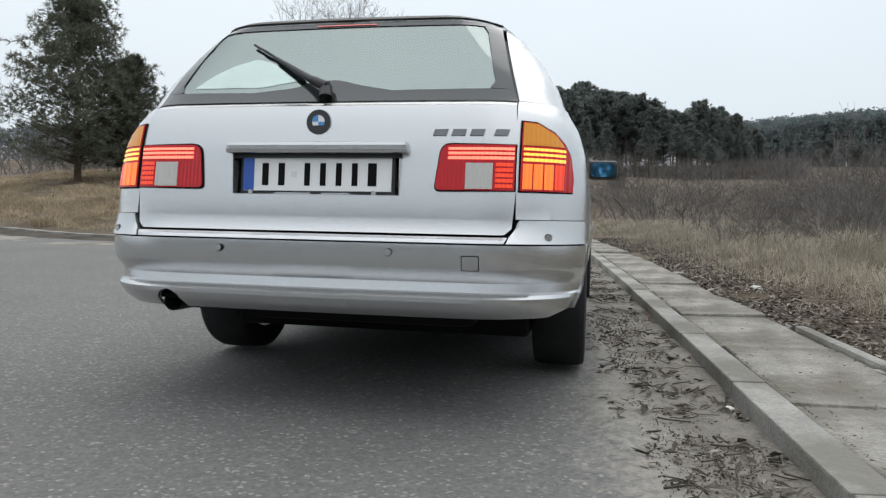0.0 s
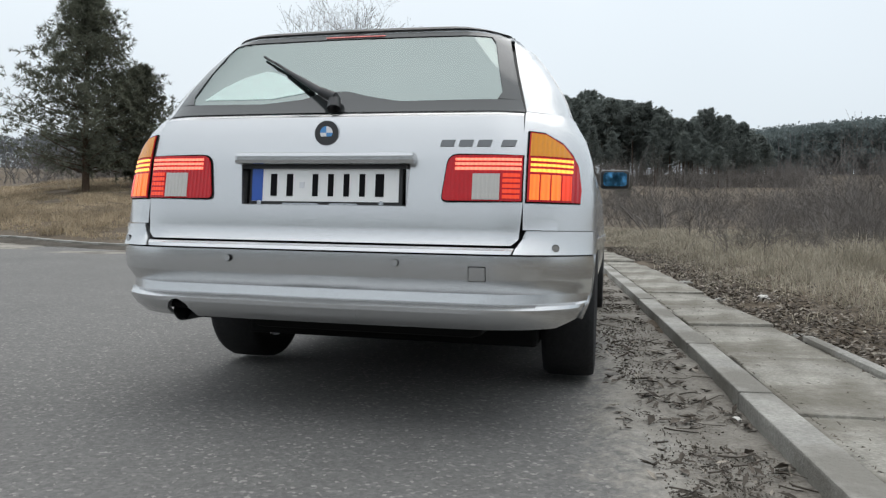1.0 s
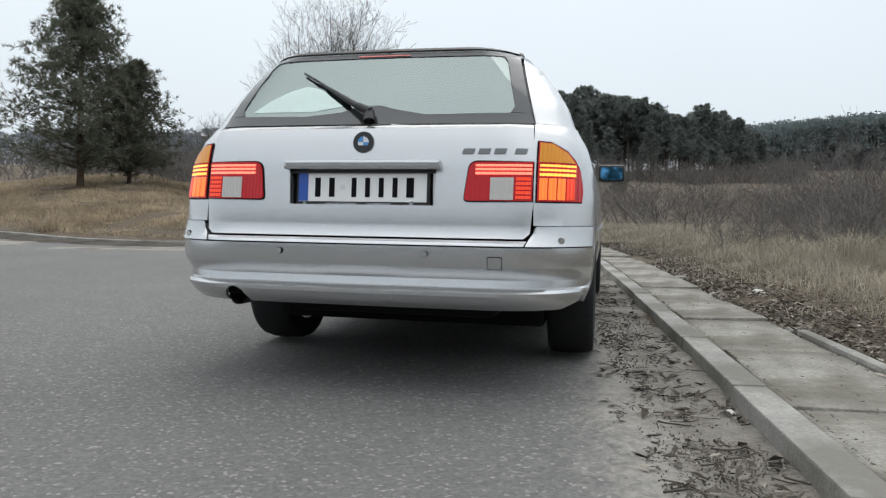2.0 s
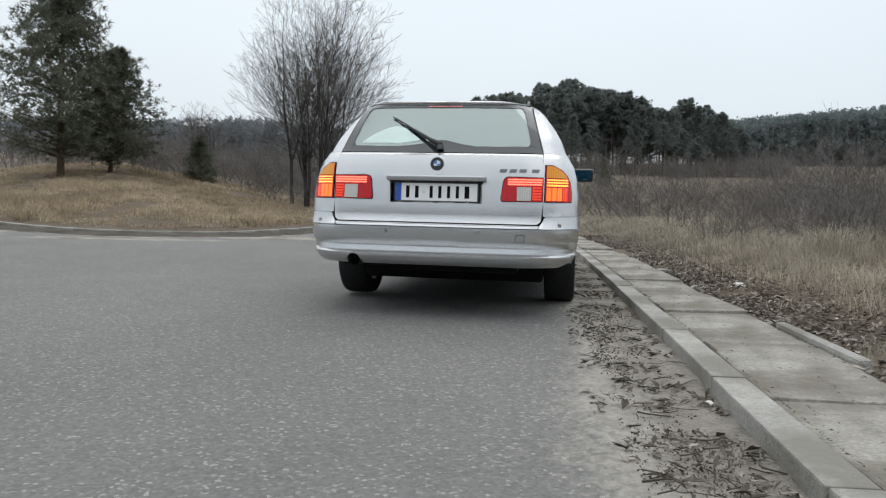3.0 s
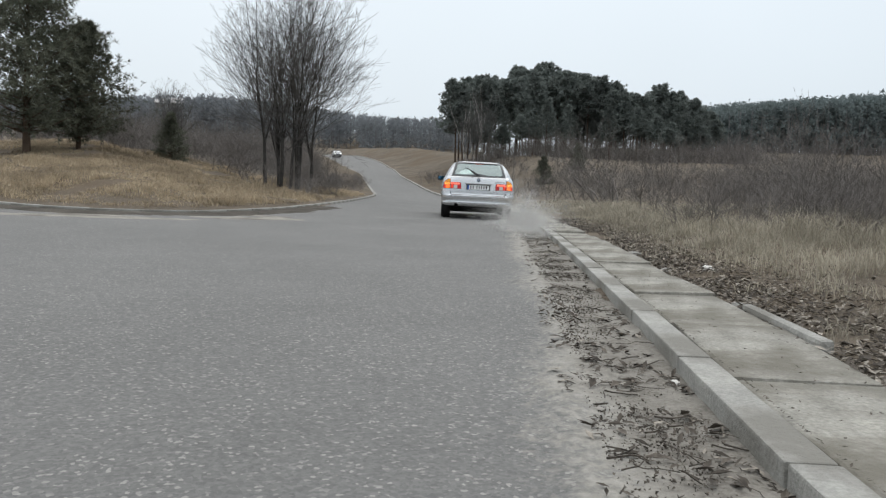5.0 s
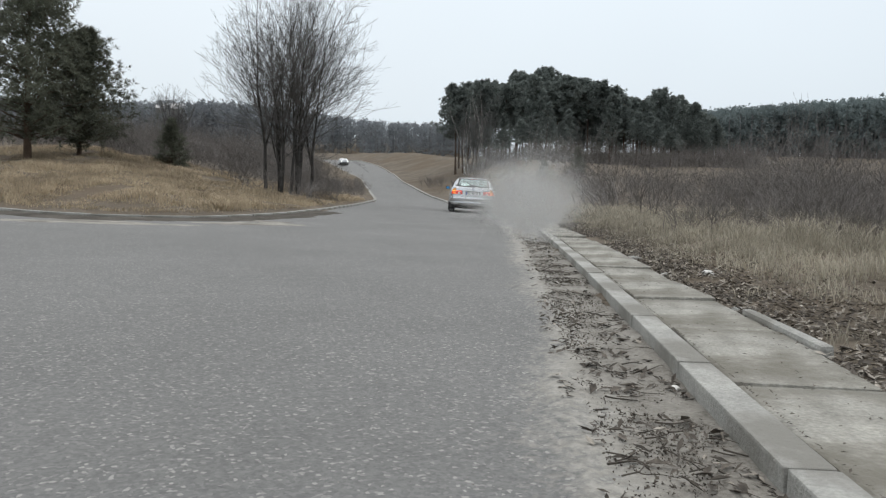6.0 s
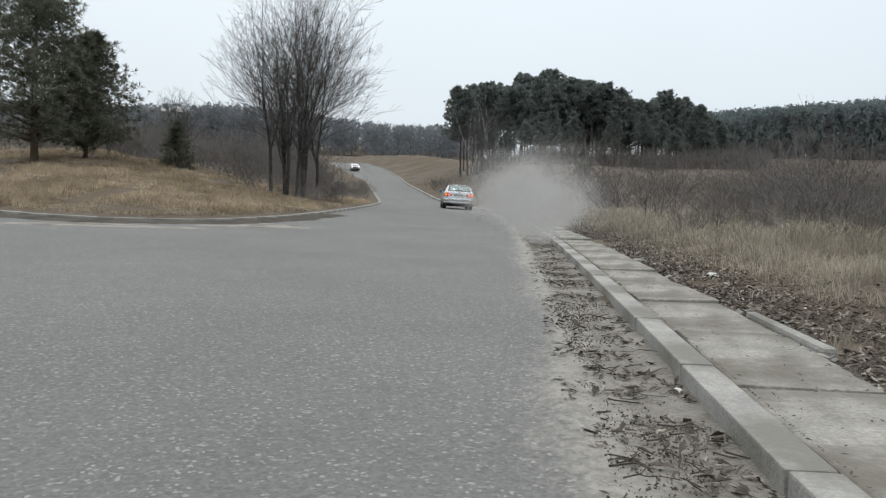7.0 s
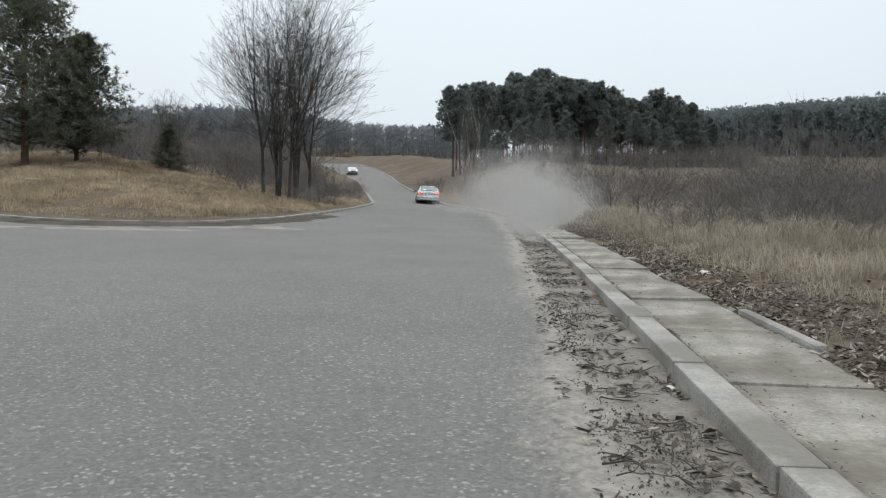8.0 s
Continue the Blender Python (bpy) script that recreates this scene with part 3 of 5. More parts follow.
def patch(outline, holes=(), off=0.0, thick=0.014, cell=0.035, lines_x=(), lines_z=(), surface=rear_point, mirror=False):
    """A sheet cut to an outline in (x, z), laid on the car's skin and given thickness."""
    bm = bmesh.new()
    bm.faces.new([bm.verts.new((a, 0, b)) for a, b in outline])
    xs, zs = [a for a, b in outline], [b for a, b in outline]
    cuts = [(k, 0) for k in np.arange(math.floor(min(xs) / cell) * cell, max(xs), cell)] + [(k, 0) for k in lines_x]
    if surface is rear_point:
        cuts += [(sg * k, 0) for sg in (1, -1) for k in list(np.arange(0.60, 0.79, 0.014)) + list(np.arange(0.79, 0.857, 0.005)) if min(xs) < sg * k < max(xs)]
    cuts += [(k, 1) for k in np.arange(math.floor(min(zs) / cell) * cell, max(zs), cell)] + [(k, 1) for k in lines_z]
    for h in holes:
        cuts += [(h[0], 0), (h[1], 0), (h[2], 1), (h[3], 1)]
    for k, ax in cuts:
        bmesh.ops.bisect_plane(bm, geom=list(bm.verts) + list(bm.edges) + list(bm.faces), plane_co=(k, 0, k), plane_no=(1, 0, 0) if ax == 0 else (0, 0, 1), dist=1e-5)
    dead = []
    for f in bm.faces:
        c = f.calc_center_median()
        if any(h[0] < c.x < h[1] and h[2] < c.z < h[3] for h in holes):
            dead.append(f)
    bmesh.ops.delete(bm, geom=dead, context="FACES")
    bmesh.ops.remove_doubles(bm, verts=list(bm.verts), dist=2e-4)
    bmesh.ops.dissolve_degenerate(bm, edges=list(bm.edges), dist=2e-4)
    bmesh.ops.triangulate(bm, faces=list(bm.faces))
    bmesh.ops.recalc_face_normals(bm, faces=list(bm.faces))
    for v in bm.verts:
        v.co = surface(v.co.x, v.co.z, off)
    for f in bm.faces:
        f.smooth = True
    ext = bmesh.ops.extrude_face_region(bm, geom=list(bm.faces))
    moved = [g for g in ext["geom"] if isinstance(g, bmesh.types.BMVert)]
    for v in moved:
        inward = Vector((-v.co.x * 0.25, 1.0, 0)).normalized() if surface is rear_point else Vector((-math.copysign(1, v.co.x), 0, 0))
        v.co += inward * thick
    bmesh.ops.recalc_face_normals(bm, faces=list(bm.faces))
    for e in bm.edges:
        if len(e.link_faces) == 2 and e.calc_face_angle(0) > 0.5:
            e.smooth = False
    return bm


def rounded(pts, radius, n=4):
    """Rounds the corners of an outline; radius: one number, or one for each corner."""
    out = []
    for i, p in enumerate(pts):
        r = radius[i] if isinstance(radius, (list, tuple)) else radius
        p = Vector(p)
        a, b = Vector(pts[i - 1]), Vector(pts[(i + 1) % len(pts)])
        if r <= 0:
            out.append(tuple(p))
            continue
        da, db = (a - p).normalized(), (b - p).normalized()
        a, b = p + da * r, p + db * r
        for k in range(n + 1):
            t = k / n
            out.append(tuple(a * (1 - t) ** 2 + p * 2 * t * (1 - t) + b * t * t))
    return out


def flip(outline):
    return [(-a, b) for a, b in outline][::-1]


def disc_bm(center, axis_dir, r, depth, n=24):
    bm = bmesh.new()
    bmesh.ops.create_cone(bm, cap_ends=True, segments=n, radius1=r, radius2=r * 0.96, depth=depth)
    q = Vector((0, 0, 1)).rotation_difference(Vector(axis_dir)).to_matrix().to_4x4()
    bmesh.ops.transform(bm, matrix=Matrix.Translation(center) @ q, verts=list(bm.verts))
    return bm


def shell_mesh(paint, inner):
    """Sides, roof, bonnet and nose as rings round the car; windows and wheel arches stay open."""
    zs = sorted({round(z, 4) for z in list(np.arange(0.215, 0.66, 0.029)) + list(np.arange(0.66, 1.33, 0.033)) + [1.322, 1.340, 1.35, 1.358, 1.365, 1.370]})
    ss = list(np.linspace(0, 0.6, 5)) + list(np.linspace(0.66, 0.98, 8)) + [1.0]
    rows = []
    for z in zs:
        w, yr, yf = curve_at(HALF, z), curve_at(REAR, z), curve_at(FRONT, z)
        ring = [(s * w, yr + corner(s, z), 0) for s in ss]
        y0 = yr + corner(1.0, z)
        y1 = yf - 0.30
        for t in np.linspace(0, 1, 84)[1:]:
            y = y0 + (y1 - y0) * t
            ring.append((w * (1 - 0.015 * float(step(2.0, 0.3, y)) * 0) * taper(y), y, 1))
        wx = w * taper(y1)
        for a in np.linspace(0, math.pi / 2, 9)[1:]:
            ring.append((wx * math.cos(a) ** 0.45 if a < 1.57 else 0.0, y1 + (yf - y1) * math.sin(a) ** 0.8, 2))
        rows.append(ring)
    n = len(rows[0])
    v = []
    for z, ring in zip(zs, rows):
        v += [Vector((x, y, z)) * K for x, y, _ in ring]
    f = []
    for i in range(len(zs) - 1):
        zc = (zs[i] + zs[i + 1]) / 2
        for j in range(n - 1):
            x, y, kind = rows[i][j + 1]
            yc = (rows[i][j][1] + rows[i][j + 1][1]) / 2
            if kind == 0 and zc < 1.325:
                continue
            arch = any(math.hypot(yc - ax, zc - 0.30) < 0.345 for ax in (1.09, 3.785))
            window = kind == 1 and 0.965 < zc < 1.275 and 0.90 < yc - (zc - 0.96) * 0.75 and yc < 3.15 - (zc - 0.96) * 2.0
            screen = kind == 2 and 0.955 < zc < 1.29
            if arch or window or screen or (zc < 0.335 and (yc < 1.2 or yc > 4.0)):
                continue
            f.append((i * n + j, i * n + j + 1, (i + 1) * n + j + 1, (i + 1) * n + j))
    top = (len(zs) - 1) * n
    m = len(v)
    v += [Vector((-p.x, p.y, p.z)) for p in v]
    f += [(d + m, c + m, b + m, a + m) for a, b, c, d in f]
    for j in range(n - 1):
        f.append((top + j, top + j + 1, m + top + j + 1, m + top + j))
    me = mesh_of("body", v, f, paint, True)
    return me


def wheel(car, x, y, name_label):
    w = new("wheel")
    w.parent = car
    w.matrix_basis = pose(x * K, y * K, 0.31)
    tagged(w, name_label)
    n, prof = 40, ((0.205, -0.10), (0.27, -0.112), (0.30, -0.108), (0.312, -0.085), (0.315, 0.0), (0.312, 0.085), (0.30, 0.108), (0.27, 0.112), (0.205, 0.10))
    v, f = [], []
    for i in range(n):
        a = 2 * math.pi * i / n
        for k, (r, u) in enumerate(prof):
            rr = r - (0.005 if (i % 2 and 3 <= k <= 5) else 0)
            v.append((u, rr * math.cos(a), rr * math.sin(a)))
    q = len(prof)
    for i in range(n):
        for k in range(q - 1):
            a, b = i * q + k, ((i + 1) % n) * q + k
            f.append((a, b, b + 1, a + 1))
    mesh_part("tyre", v, f, RUBBER, w, "black tyre", True)
    bm = bmesh.new()
    bmesh.ops.create_cone(bm, cap_ends=False, segments=40, radius1=0.207, radius2=0.207, depth=0.2)
    for k in range(7):
        a = 2 * math.pi * k / 7
        b2 = box_bm(-0.022, 0.022, 0.03, 0.2, 0.055, 0.085)
        bmesh.ops.transform(b2, matrix=Matrix.Rotation(a, 4, "Z"), verts=list(b2.verts))
        tmp = bpy.data.meshes.new("spoke")
        b2.to_mesh(tmp)
        b2.free()
        bm.from_mesh(tmp)
        bpy.data.meshes.remove(tmp)
    bmesh.ops.create_cone(bm, cap_ends=True, segments=20, radius1=0.05, radius2=0.045, depth=0.12, matrix=Matrix.Translation((0, 0, 0.03)))
    bmesh.ops.transform(bm, matrix=Matrix.Rotation(math.radians(90 if x > 0 else -90), 4, "Y"), verts=list(bm.verts))
    part("rim", bm, ALLOY, w, "seven-spoke alloy rim")
    return w


def build_car():
    car = thing("estate_car", "silver metallic estate car with lit tail lamps on the road", "car")
    body = new("body", shell_mesh(PAINT, SEAM))
    body.parent = car
    sol = body.modifiers.new("thickness", "SOLIDIFY")
    sol.thickness, sol.offset = 0.02, -1
    # dark liner behind the joints
    part("rear_liner", patch([(-0.665, 0.345), (0.665, 0.345), (0.665, 0.97), (-0.665, 0.97)], off=-0.030, thick=0.03, cell=0.06, holes=[(-0.275, 0.275, 0.695, 0.83)]), SEAM, car)
    # bumper with its lip and the cut-out for the exhaust
    arc = [(-0.50 + 0.05 * math.cos(a), 0.318 + 0.062 * math.sin(a)) for a in np.linspace(0, math.pi, 9)]
    low = [(-0.80, 0.345), (-0.74, 0.318)] + arc[::-1] + [(0.74, 0.318), (0.80, 0.345), (0.857, 0.45), (0.857, 0.549), (-0.857, 0.549), (-0.857, 0.45)]
    bumper = part("bumper", patch(low, cell=0.03, lines_z=(0.385, 0.396, 0.402, 0.43, 0.455, 0.475, 0.325, 0.345, 0.372), thick=0.02), PAINT, car, "silver rear bumper with a moulded lip")
    for x, z in ((-0.30, 0.522), (0.262, 0.522), (0.735, 0.575), (-0.735, 0.575)):
        p = rear_point(x, z, 0.001 if abs(x) < 0.6 else 0.009)
        part("parking_sensor", disc_bm(p, (x * 0.6, -1, 0), 0.0125, 0.012), SEAM, bumper, "dark ring of a parking sensor")
        part("sensor_cap", disc_bm(p + Vector((0, -0.002, 0)), (x * 0.6, -1, 0), 0.0113, 0.012), PAINT, bumper)
    part("tow_cover_joint", patch(rounded([(0.488, 0.470), (0.542, 0.470), (0.542, 0.517), (0.488, 0.517)], 0.006), off=0.0012, thick=0.006), SEAM, bumper)
    part("tow_cover", patch(rounded([(0.4905, 0.4725), (0.5395, 0.4725), (0.5395, 0.5145), (0.4905, 0.5145)], 0.005), off=0.0024, thick=0.006), PAINT, bumper, "square towing eye cover")
    part("tow_bar_flap", patch(rounded([(-0.15, 0.328), (0.132, 0.328), (0.132, 0.412), (-0.15, 0.412)], (0, 0, 0.02, 0.01)), off=0.0035, thick=0.006, lines_z=(0.385, 0.396, 0.402, 0.345, 0.372)), PAINT, bumper, "lower bumper flap with a fine joint")
    part("bumper_strip", patch([(-0.612, 0.5545), (0.612, 0.5545), (0.622, 0.573), (-0.622, 0.573)], cell=0.03, lines_z=(0.565,)), PAINT, car)
    cap = [(0.618, 0.5545), (0.853, 0.5545), (0.853, 0.6265), (0.652, 0.6265), (0.645, 0.612), (0.641, 0.598), (0.626, 0.576)]
    for o in (cap, flip(cap)):
        part("bumper_corner", patch(o, off=0.008, cell=0.03, thick=0.03), PAINT, car)
    # tailgate
    gate = [(-0.632, 0.60), (-0.610, 0.5805), (0.610, 0.5805), (0.632, 0.60), (0.640, 0.70), (0.638, 0.90), (0.628, 0.998), (-0.628, 0.998), (-0.638, 0.90), (-0.640, 0.70)]
    tailgate = part("tailgate", patch(gate, holes=[(-0.28, 0.28, 0.698, 0.826)], cell=0.03, lines_z=(0.60, 0.985, 0.997)), PAINT, car, "silver tailgate with a plate recess")
    rec = box_bm(-0.28 * K, 0.28 * K, 0.05, 0.118, 0.698 * K, 0.826 * K)
    bmesh.ops.delete(rec, geom=[f for f in rec.faces if f.calc_center_median().y < 0.06], context="FACES")
    part("plate_recess", rec, PAINT, tailgate)
    part("grip_bar", box_bm(-0.305 * K, 0.305 * K, 0.038, 0.10, 0.827 * K, 0.866 * K, 0.014), PAINT, tailgate, "silver grip bar above the plate")
    # black strip laid in place of the shade under the bar
    part("grip_shadow", patch([(-0.285, 0.814), (0.285, 0.814), (0.285, 0.8265), (-0.285, 0.8265)], off=0.006, thick=0.03), TRIM, tailgate)
    # number plate: blank bars stand for its characters
    py, pz = 0.072, 0.759
    plate = new("number_plate")
    plate.parent = tailgate
    plate.matrix_basis = pose(0, py, pz * K, -4, 0, 0)
    tagged(plate, "white number plate in a black holder")
    part("holder", box_bm(-0.276, 0.276, 0.0, 0.02, -0.071, 0.062, 0.004), TRIM, plate)
    part("plate", box_bm(-0.264, 0.264, -0.004, 0.004, -0.054, 0.058, 0.001), PLATE, plate)
    part("blue_band", box_bm(-0.263, -0.224, -0.006, 0.0, -0.053, 0.057), BLUE, plate)
    for x0, x1 in ((-0.205, -0.160), (-0.146, -0.101), (-0.052, -0.010), (0.004, 0.046), (0.060, 0.102), (0.116, 0.158), (0.172, 0.224)):
        b = box_bm(x0 + 0.011, x1 - 0.011, -0.0055, 0.0, -0.036, 0.040)
        part("bar", b, INK, plate)
    part("seal", box_bm(-0.088, -0.070, -0.0055, 0, -0.008, 0.012), WHITE, plate)
    for x0, x1 in ((-0.15, -0.02), (0.02, 0.12)):
        part("holder_bar", box_bm(x0, x1, -0.002, 0.004, -0.067, -0.059), CHROME, plate)
    for x in (-0.235, 0.205):
        part("screw_cap", disc_bm(Vector((x, -0.003, -0.059)), (0, -1, 0), 0.009, 0.008, 12), CHROME, plate)
    # roundel in quarters
    c = rear_point(0.0, 0.930)
    nrm = Vector((0, -1, 0.12)).normalized()
    roundel = part("roundel", disc_bm(c, nrm, 0.0445, 0.014, 32), TRIM, tailgate, "round black badge with blue and white quarters")
    part("ring", disc_bm(c, nrm, 0.046, 0.009, 32), CHROME, roundel)
    for k in range(4):
        bm = bmesh.new()
        pts = [Vector((0, 0, 0))] + [Vector((0.0225 * math.cos(a), 0, 0.0225 * math.sin(a))) for a in np.linspace(k * math.pi / 2, (k + 1) * math.pi / 2, 7)]
        fc = bm.faces.new([bm.verts.new(c + nrm * 0.0085 + p) for p in pts])
        ex = bmesh.ops.extrude_face_region(bm, geom=[fc])
        bmesh.ops.translate(bm, vec=(0, 0.003, 0), verts=[g for g in ex["geom"] if isinstance(g, bmesh.types.BMVert)])
        part("quarter", bm, SKYBLUE if k in (1, 3) else WHITE, roundel)
    # type badge as plain slanted bars
    for k, x in enumerate((0.400, 0.458, 0.516, 0.590)):
        o = [(x - 0.022, 0.886), (x + 0.020, 0.886), (x + 0.026, 0.906), (x - 0.016, 0.906)]
        part("badge_bar", patch(o, off=0.004, thick=0.006), BADGE, tailgate)
    # quarter panels, pillars
    qp = [(0.6435, 0.6290), (0.855, 0.6290), (0.857, 0.75), (0.845, 0.86), (0.825, 0.93), (0.785, 0.99), (0.774, 1.004), (0.633, 1.004)]
    pil = [(0.634, 1.006), (0.775, 1.006), (0.742, 1.10), (0.698, 1.20), (0.645, 1.29), (0.60, 1.322), (0.545, 1.322)]
    for o in (qp, flip(qp)):
        part("quarter_panel", patch(o, cell=0.03), PAINT, car)
        part("quarter_inner", patch(o, off=-0.010, cell=0.05), PAINT, car)
    for o in (pil, flip(pil)):
        part("rear_pillar", patch(o, cell=0.03), PAINT, car)
    # rear window with its black printed band
    hump = [(-0.26, 1.042), (-0.12, 1.055), (-0.06, 1.078), (0.03, 1.082), (0.12, 1.060), (0.22, 1.045)]
    low_band = [(-0.628, 1.004), (0.628, 1.004), (0.612, 1.046), (0.22, 1.042)] + hump[::-1][1:-1] + [(-0.26, 1.040), (-0.612, 1.046)]
    part("window_band", patch(low_band, off=0.004, thick=0.008), BAND, car, "black printed glass edge")
    sb = [(0.612, 1.046), (0.535, 1.312), (0.485, 1.296), (0.502, 1.27), (0.553, 1.075), (0.54, 1.048)]
    for o in (sb, flip(sb)):
        part("window_band", patch(o, off=0.004, thick=0.008, cell=0.03), BAND, car)
    part("window_band", patch([(-0.532, 1.312), (-0.485, 1.297), (0.485, 1.297), (0.532, 1.312)], off=0.004, thick=0.008, cell=0.03), BAND, car)
    win = part("rear_window", patch([(-0.60, 1.03), (0.60, 1.03), (0.525, 1.305), (-0.525, 1.305)], off=0.0, thick=0.004, cell=0.04), GLASS, car, "tinted tailgate glass")
    win.visible_shadow = False
    fan = [(-0.50, 1.062), (-0.24, 1.060), (-0.10, 1.085), (-0.16, 1.125), (-0.26, 1.165), (-0.30, 1.172), (-0.37, 1.150), (-0.44, 1.112)]
    fan = part("wiped_sector", patch(fan, off=0.0025, thick=0.002, cell=0.04), CLEARGLASS, car, "clean sector wiped through the dirty glass")
    fan.visible_shadow = False
    part("spoiler", patch([(-0.525, 1.325), (0.525, 1.325), (0.505, 1.336), (-0.505, 1.336)], off=0.016, thick=0.12, cell=0.03), TRIM, car, "dark roof spoiler edge")
    part("high_brake_lamp", patch([(-0.11, 1.3035), (0.11, 1.3035), (0.11, 1.3065), (-0.11, 1.3065)], off=0.008, thick=0.02), HIGHLAMP, car, "narrow red brake lamp")
    # wiper
    wiper = new("wiper")
    wiper.parent = car
    tagged(wiper, "black rear wiper resting across the glass")
    b0, b1, tip = rear_point(0.015, 1.015, 0.035), rear_point(-0.045, 1.075, 0.045), rear_point(-0.325, 1.232, 0.02)
    so = Soup()
    h0, h1 = rear_point(0.012, 1.012, 0.03), rear_point(0.005, 1.052, 0.034)
    so.seg(h0, h1, 0.024, 0.021, 10)
    so.seg(h1, h1 + Vector((0, -0.008, 0.010)), 0.021, 0.006, 10)
    so.seg(h1 + Vector((0.022, -0.006, -0.012)), h1 + Vector((0.004, -0.006, 0.0)), 0.004, 0.019, 10)
    so.seg(h1 + Vector((0.004, -0.006, 0.0)), b1, 0.019, 0.016, 10)
    mesh_part("wiper_hub", so.v, so.f, TRIM, wiper, "", True)
    so = Soup()
    so.seg(b1, b1.lerp(tip, 0.40), 0.014, 0.009, 8)
    so.seg(b1.lerp(tip, 0.40), b1.lerp(tip, 0.62), 0.009, 0.006, 8)
    for a, b in ((0.30, 0.46), (0.62, 0.46), (0.62, 0.78), (0.95, 0.78)):
        so.seg(b1.lerp(tip, a) + Vector((0, 0.012, -0.004)), b1.lerp(tip, b) + Vector((0, 0.0, 0.004)), 0.003, 0.004, 6)
    mesh_part("wiper_arm", so.v, so.f, TRIM, wiper, "", True)
    so = Soup()
    lo = Vector((0.012, 0, -0.012))
    so.seg(b1.lerp(tip, 0.18) - lo * 0.6 + Vector((0, 0.02, 0)), tip + Vector((0.0, 0.006, 0)), 0.0065, 0.005, 6)
    mesh_part("wiper_blade", so.v, so.f, TRIM, wiper)
    # tail lamps
    inner = rounded([(0.392, 0.716), (0.634, 0.716), (0.634, 0.857), (0.410, 0.857)], (0.018, 0, 0, 0.03))
    outer = [(0.650, 0.716), (0.800, 0.716), (0.802, 0.76), (0.792, 0.83), (0.772, 0.868), (0.746, 0.90), (0.694, 0.930), (0.650, 0.933)]
    for mir in (False, True):
        fx = flip if mir else (lambda o: o)
        for outline, seal in ((inner, "lamp_seal"), (outer, "lamp_seal")):
            c0 = Vector((sum(a for a, b in outline) / len(outline), sum(b for a, b in outline) / len(outline)))
            grown = [tuple(Vector(q) + (Vector(q) - c0).normalized() * 0.005) for q in outline]
            part(seal, patch(fx(grown), off=0.006, thick=0.012), SEAM, car)
        lamp = part("tail_lamp", patch(fx(inner), off=0.010, thick=0.012), RED, car, "red tail lamp in the tailgate")
        part("reversing_lamp", patch(fx([(0.487, 0.720), (0.570, 0.720), (0.570, 0.800), (0.487, 0.800)]), off=0.0125, thick=0.004), WHITELENS, lamp, "clear reversing lamp")
        for z0, z1 in ((0.811, 0.820), (0.826, 0.834), (0.840, 0.848)):
            part("lit_strip", patch(fx([(0.432, z0), (0.630, z0), (0.630, z1), (0.432, z1)]), off=0.0125, thick=0.004), REDLIT, lamp, "glowing red strip")
        lamp = part("corner_lamp", patch(fx(outer), off=0.010, thick=0.012), RED, car, "wrap-round corner lamp")
        part("indicator", patch(fx([(0.653, 0.858), (0.772, 0.858), (0.744, 0.896), (0.694, 0.927), (0.653, 0.930)]), off=0.0125, thick=0.004), AMBER, lamp, "amber indicator lens")
        for z0, z1 in ((0.808, 0.818), (0.826, 0.834), (0.842, 0.850)):
            part("lit_strip", patch(fx([(0.656, z0), (0.774, z0), (0.774, z1), (0.656, z1)]), off=0.0125, thick=0.004), AMBERLIT, lamp, "glowing orange strip")
        for k in range(4):
            x0 = 0.656 + 0.030 * k
            part("brake_lens", patch(fx([(x0, 0.722), (x0 + 0.026, 0.722), (x0 + 0.026, 0.800), (x0, 0.800)]), off=0.0125, thick=0.004), ORANGE if k < 3 else BRAKE, lamp, "orange glowing lens")
        for k in range(5):
            z0 = 0.724 + 0.0165 * k
            part("rib", patch(fx([(0.578, z0), (0.628, z0), (0.628, z0 + 0.011), (0.578, z0 + 0.011)]), off=0.0125, thick=0.004), BRAKE, lamp)
    # side glass, wing mirrors, handles
    for sg in (1, -1):
        pane = patch([(0.84, 0.955), (3.14, 0.955), (2.50, 1.282), (1.10, 1.282)], surface=(lambda a, b, o, sg=sg: side_point(a, b, o, sg)), cell=0.12, thick=0.005, off=-0.004, lines_z=np.arange(0.965, 1.28, 0.02))
        ob = part("side_window", pane, GLASS, car)
        ob.visible_shadow = False
        for y in (1.30, 2.16):
            part("window_post", patch([(y, 0.966), (y + 0.09, 0.966), (y + 0.11, 1.27), (y + 0.03, 1.27)], surface=(lambda a, b, o, sg=sg: side_point(a, b, o, sg)), cell=0.1, thick=0.01, off=0.004), TRIM, car)
        part("rub_strip", patch([(0.62, 0.555), (3.40, 0.555), (3.40, 0.60), (0.62, 0.60)], surface=(lambda a, b, o, sg=sg: side_point(a, b, o, sg)), cell=0.12, thick=0.012, off=0.010), PAINT, car)
        mb = box_bm(-0.10, 0.10, -0.06, 0.05, -0.065, 0.065, 0.03)
        bmesh.ops.translate(mb, vec=Vector((sg * 0.918, 2.83, 0.962)) * K, verts=list(mb.verts))
        mirror = part("wing_mirror", mb, TRIM, car, "dark-framed wing mirror")
        gl = bmesh.new()
        fc = gl.faces.new([gl.verts.new((a, -0.064, b)) for a, b in rounded([(-0.08, -0.048), (0.08, -0.048), (0.08, 0.048), (-0.08, 0.048)], 0.03)])
        ex = bmesh.ops.extrude_face_region(gl, geom=[fc])
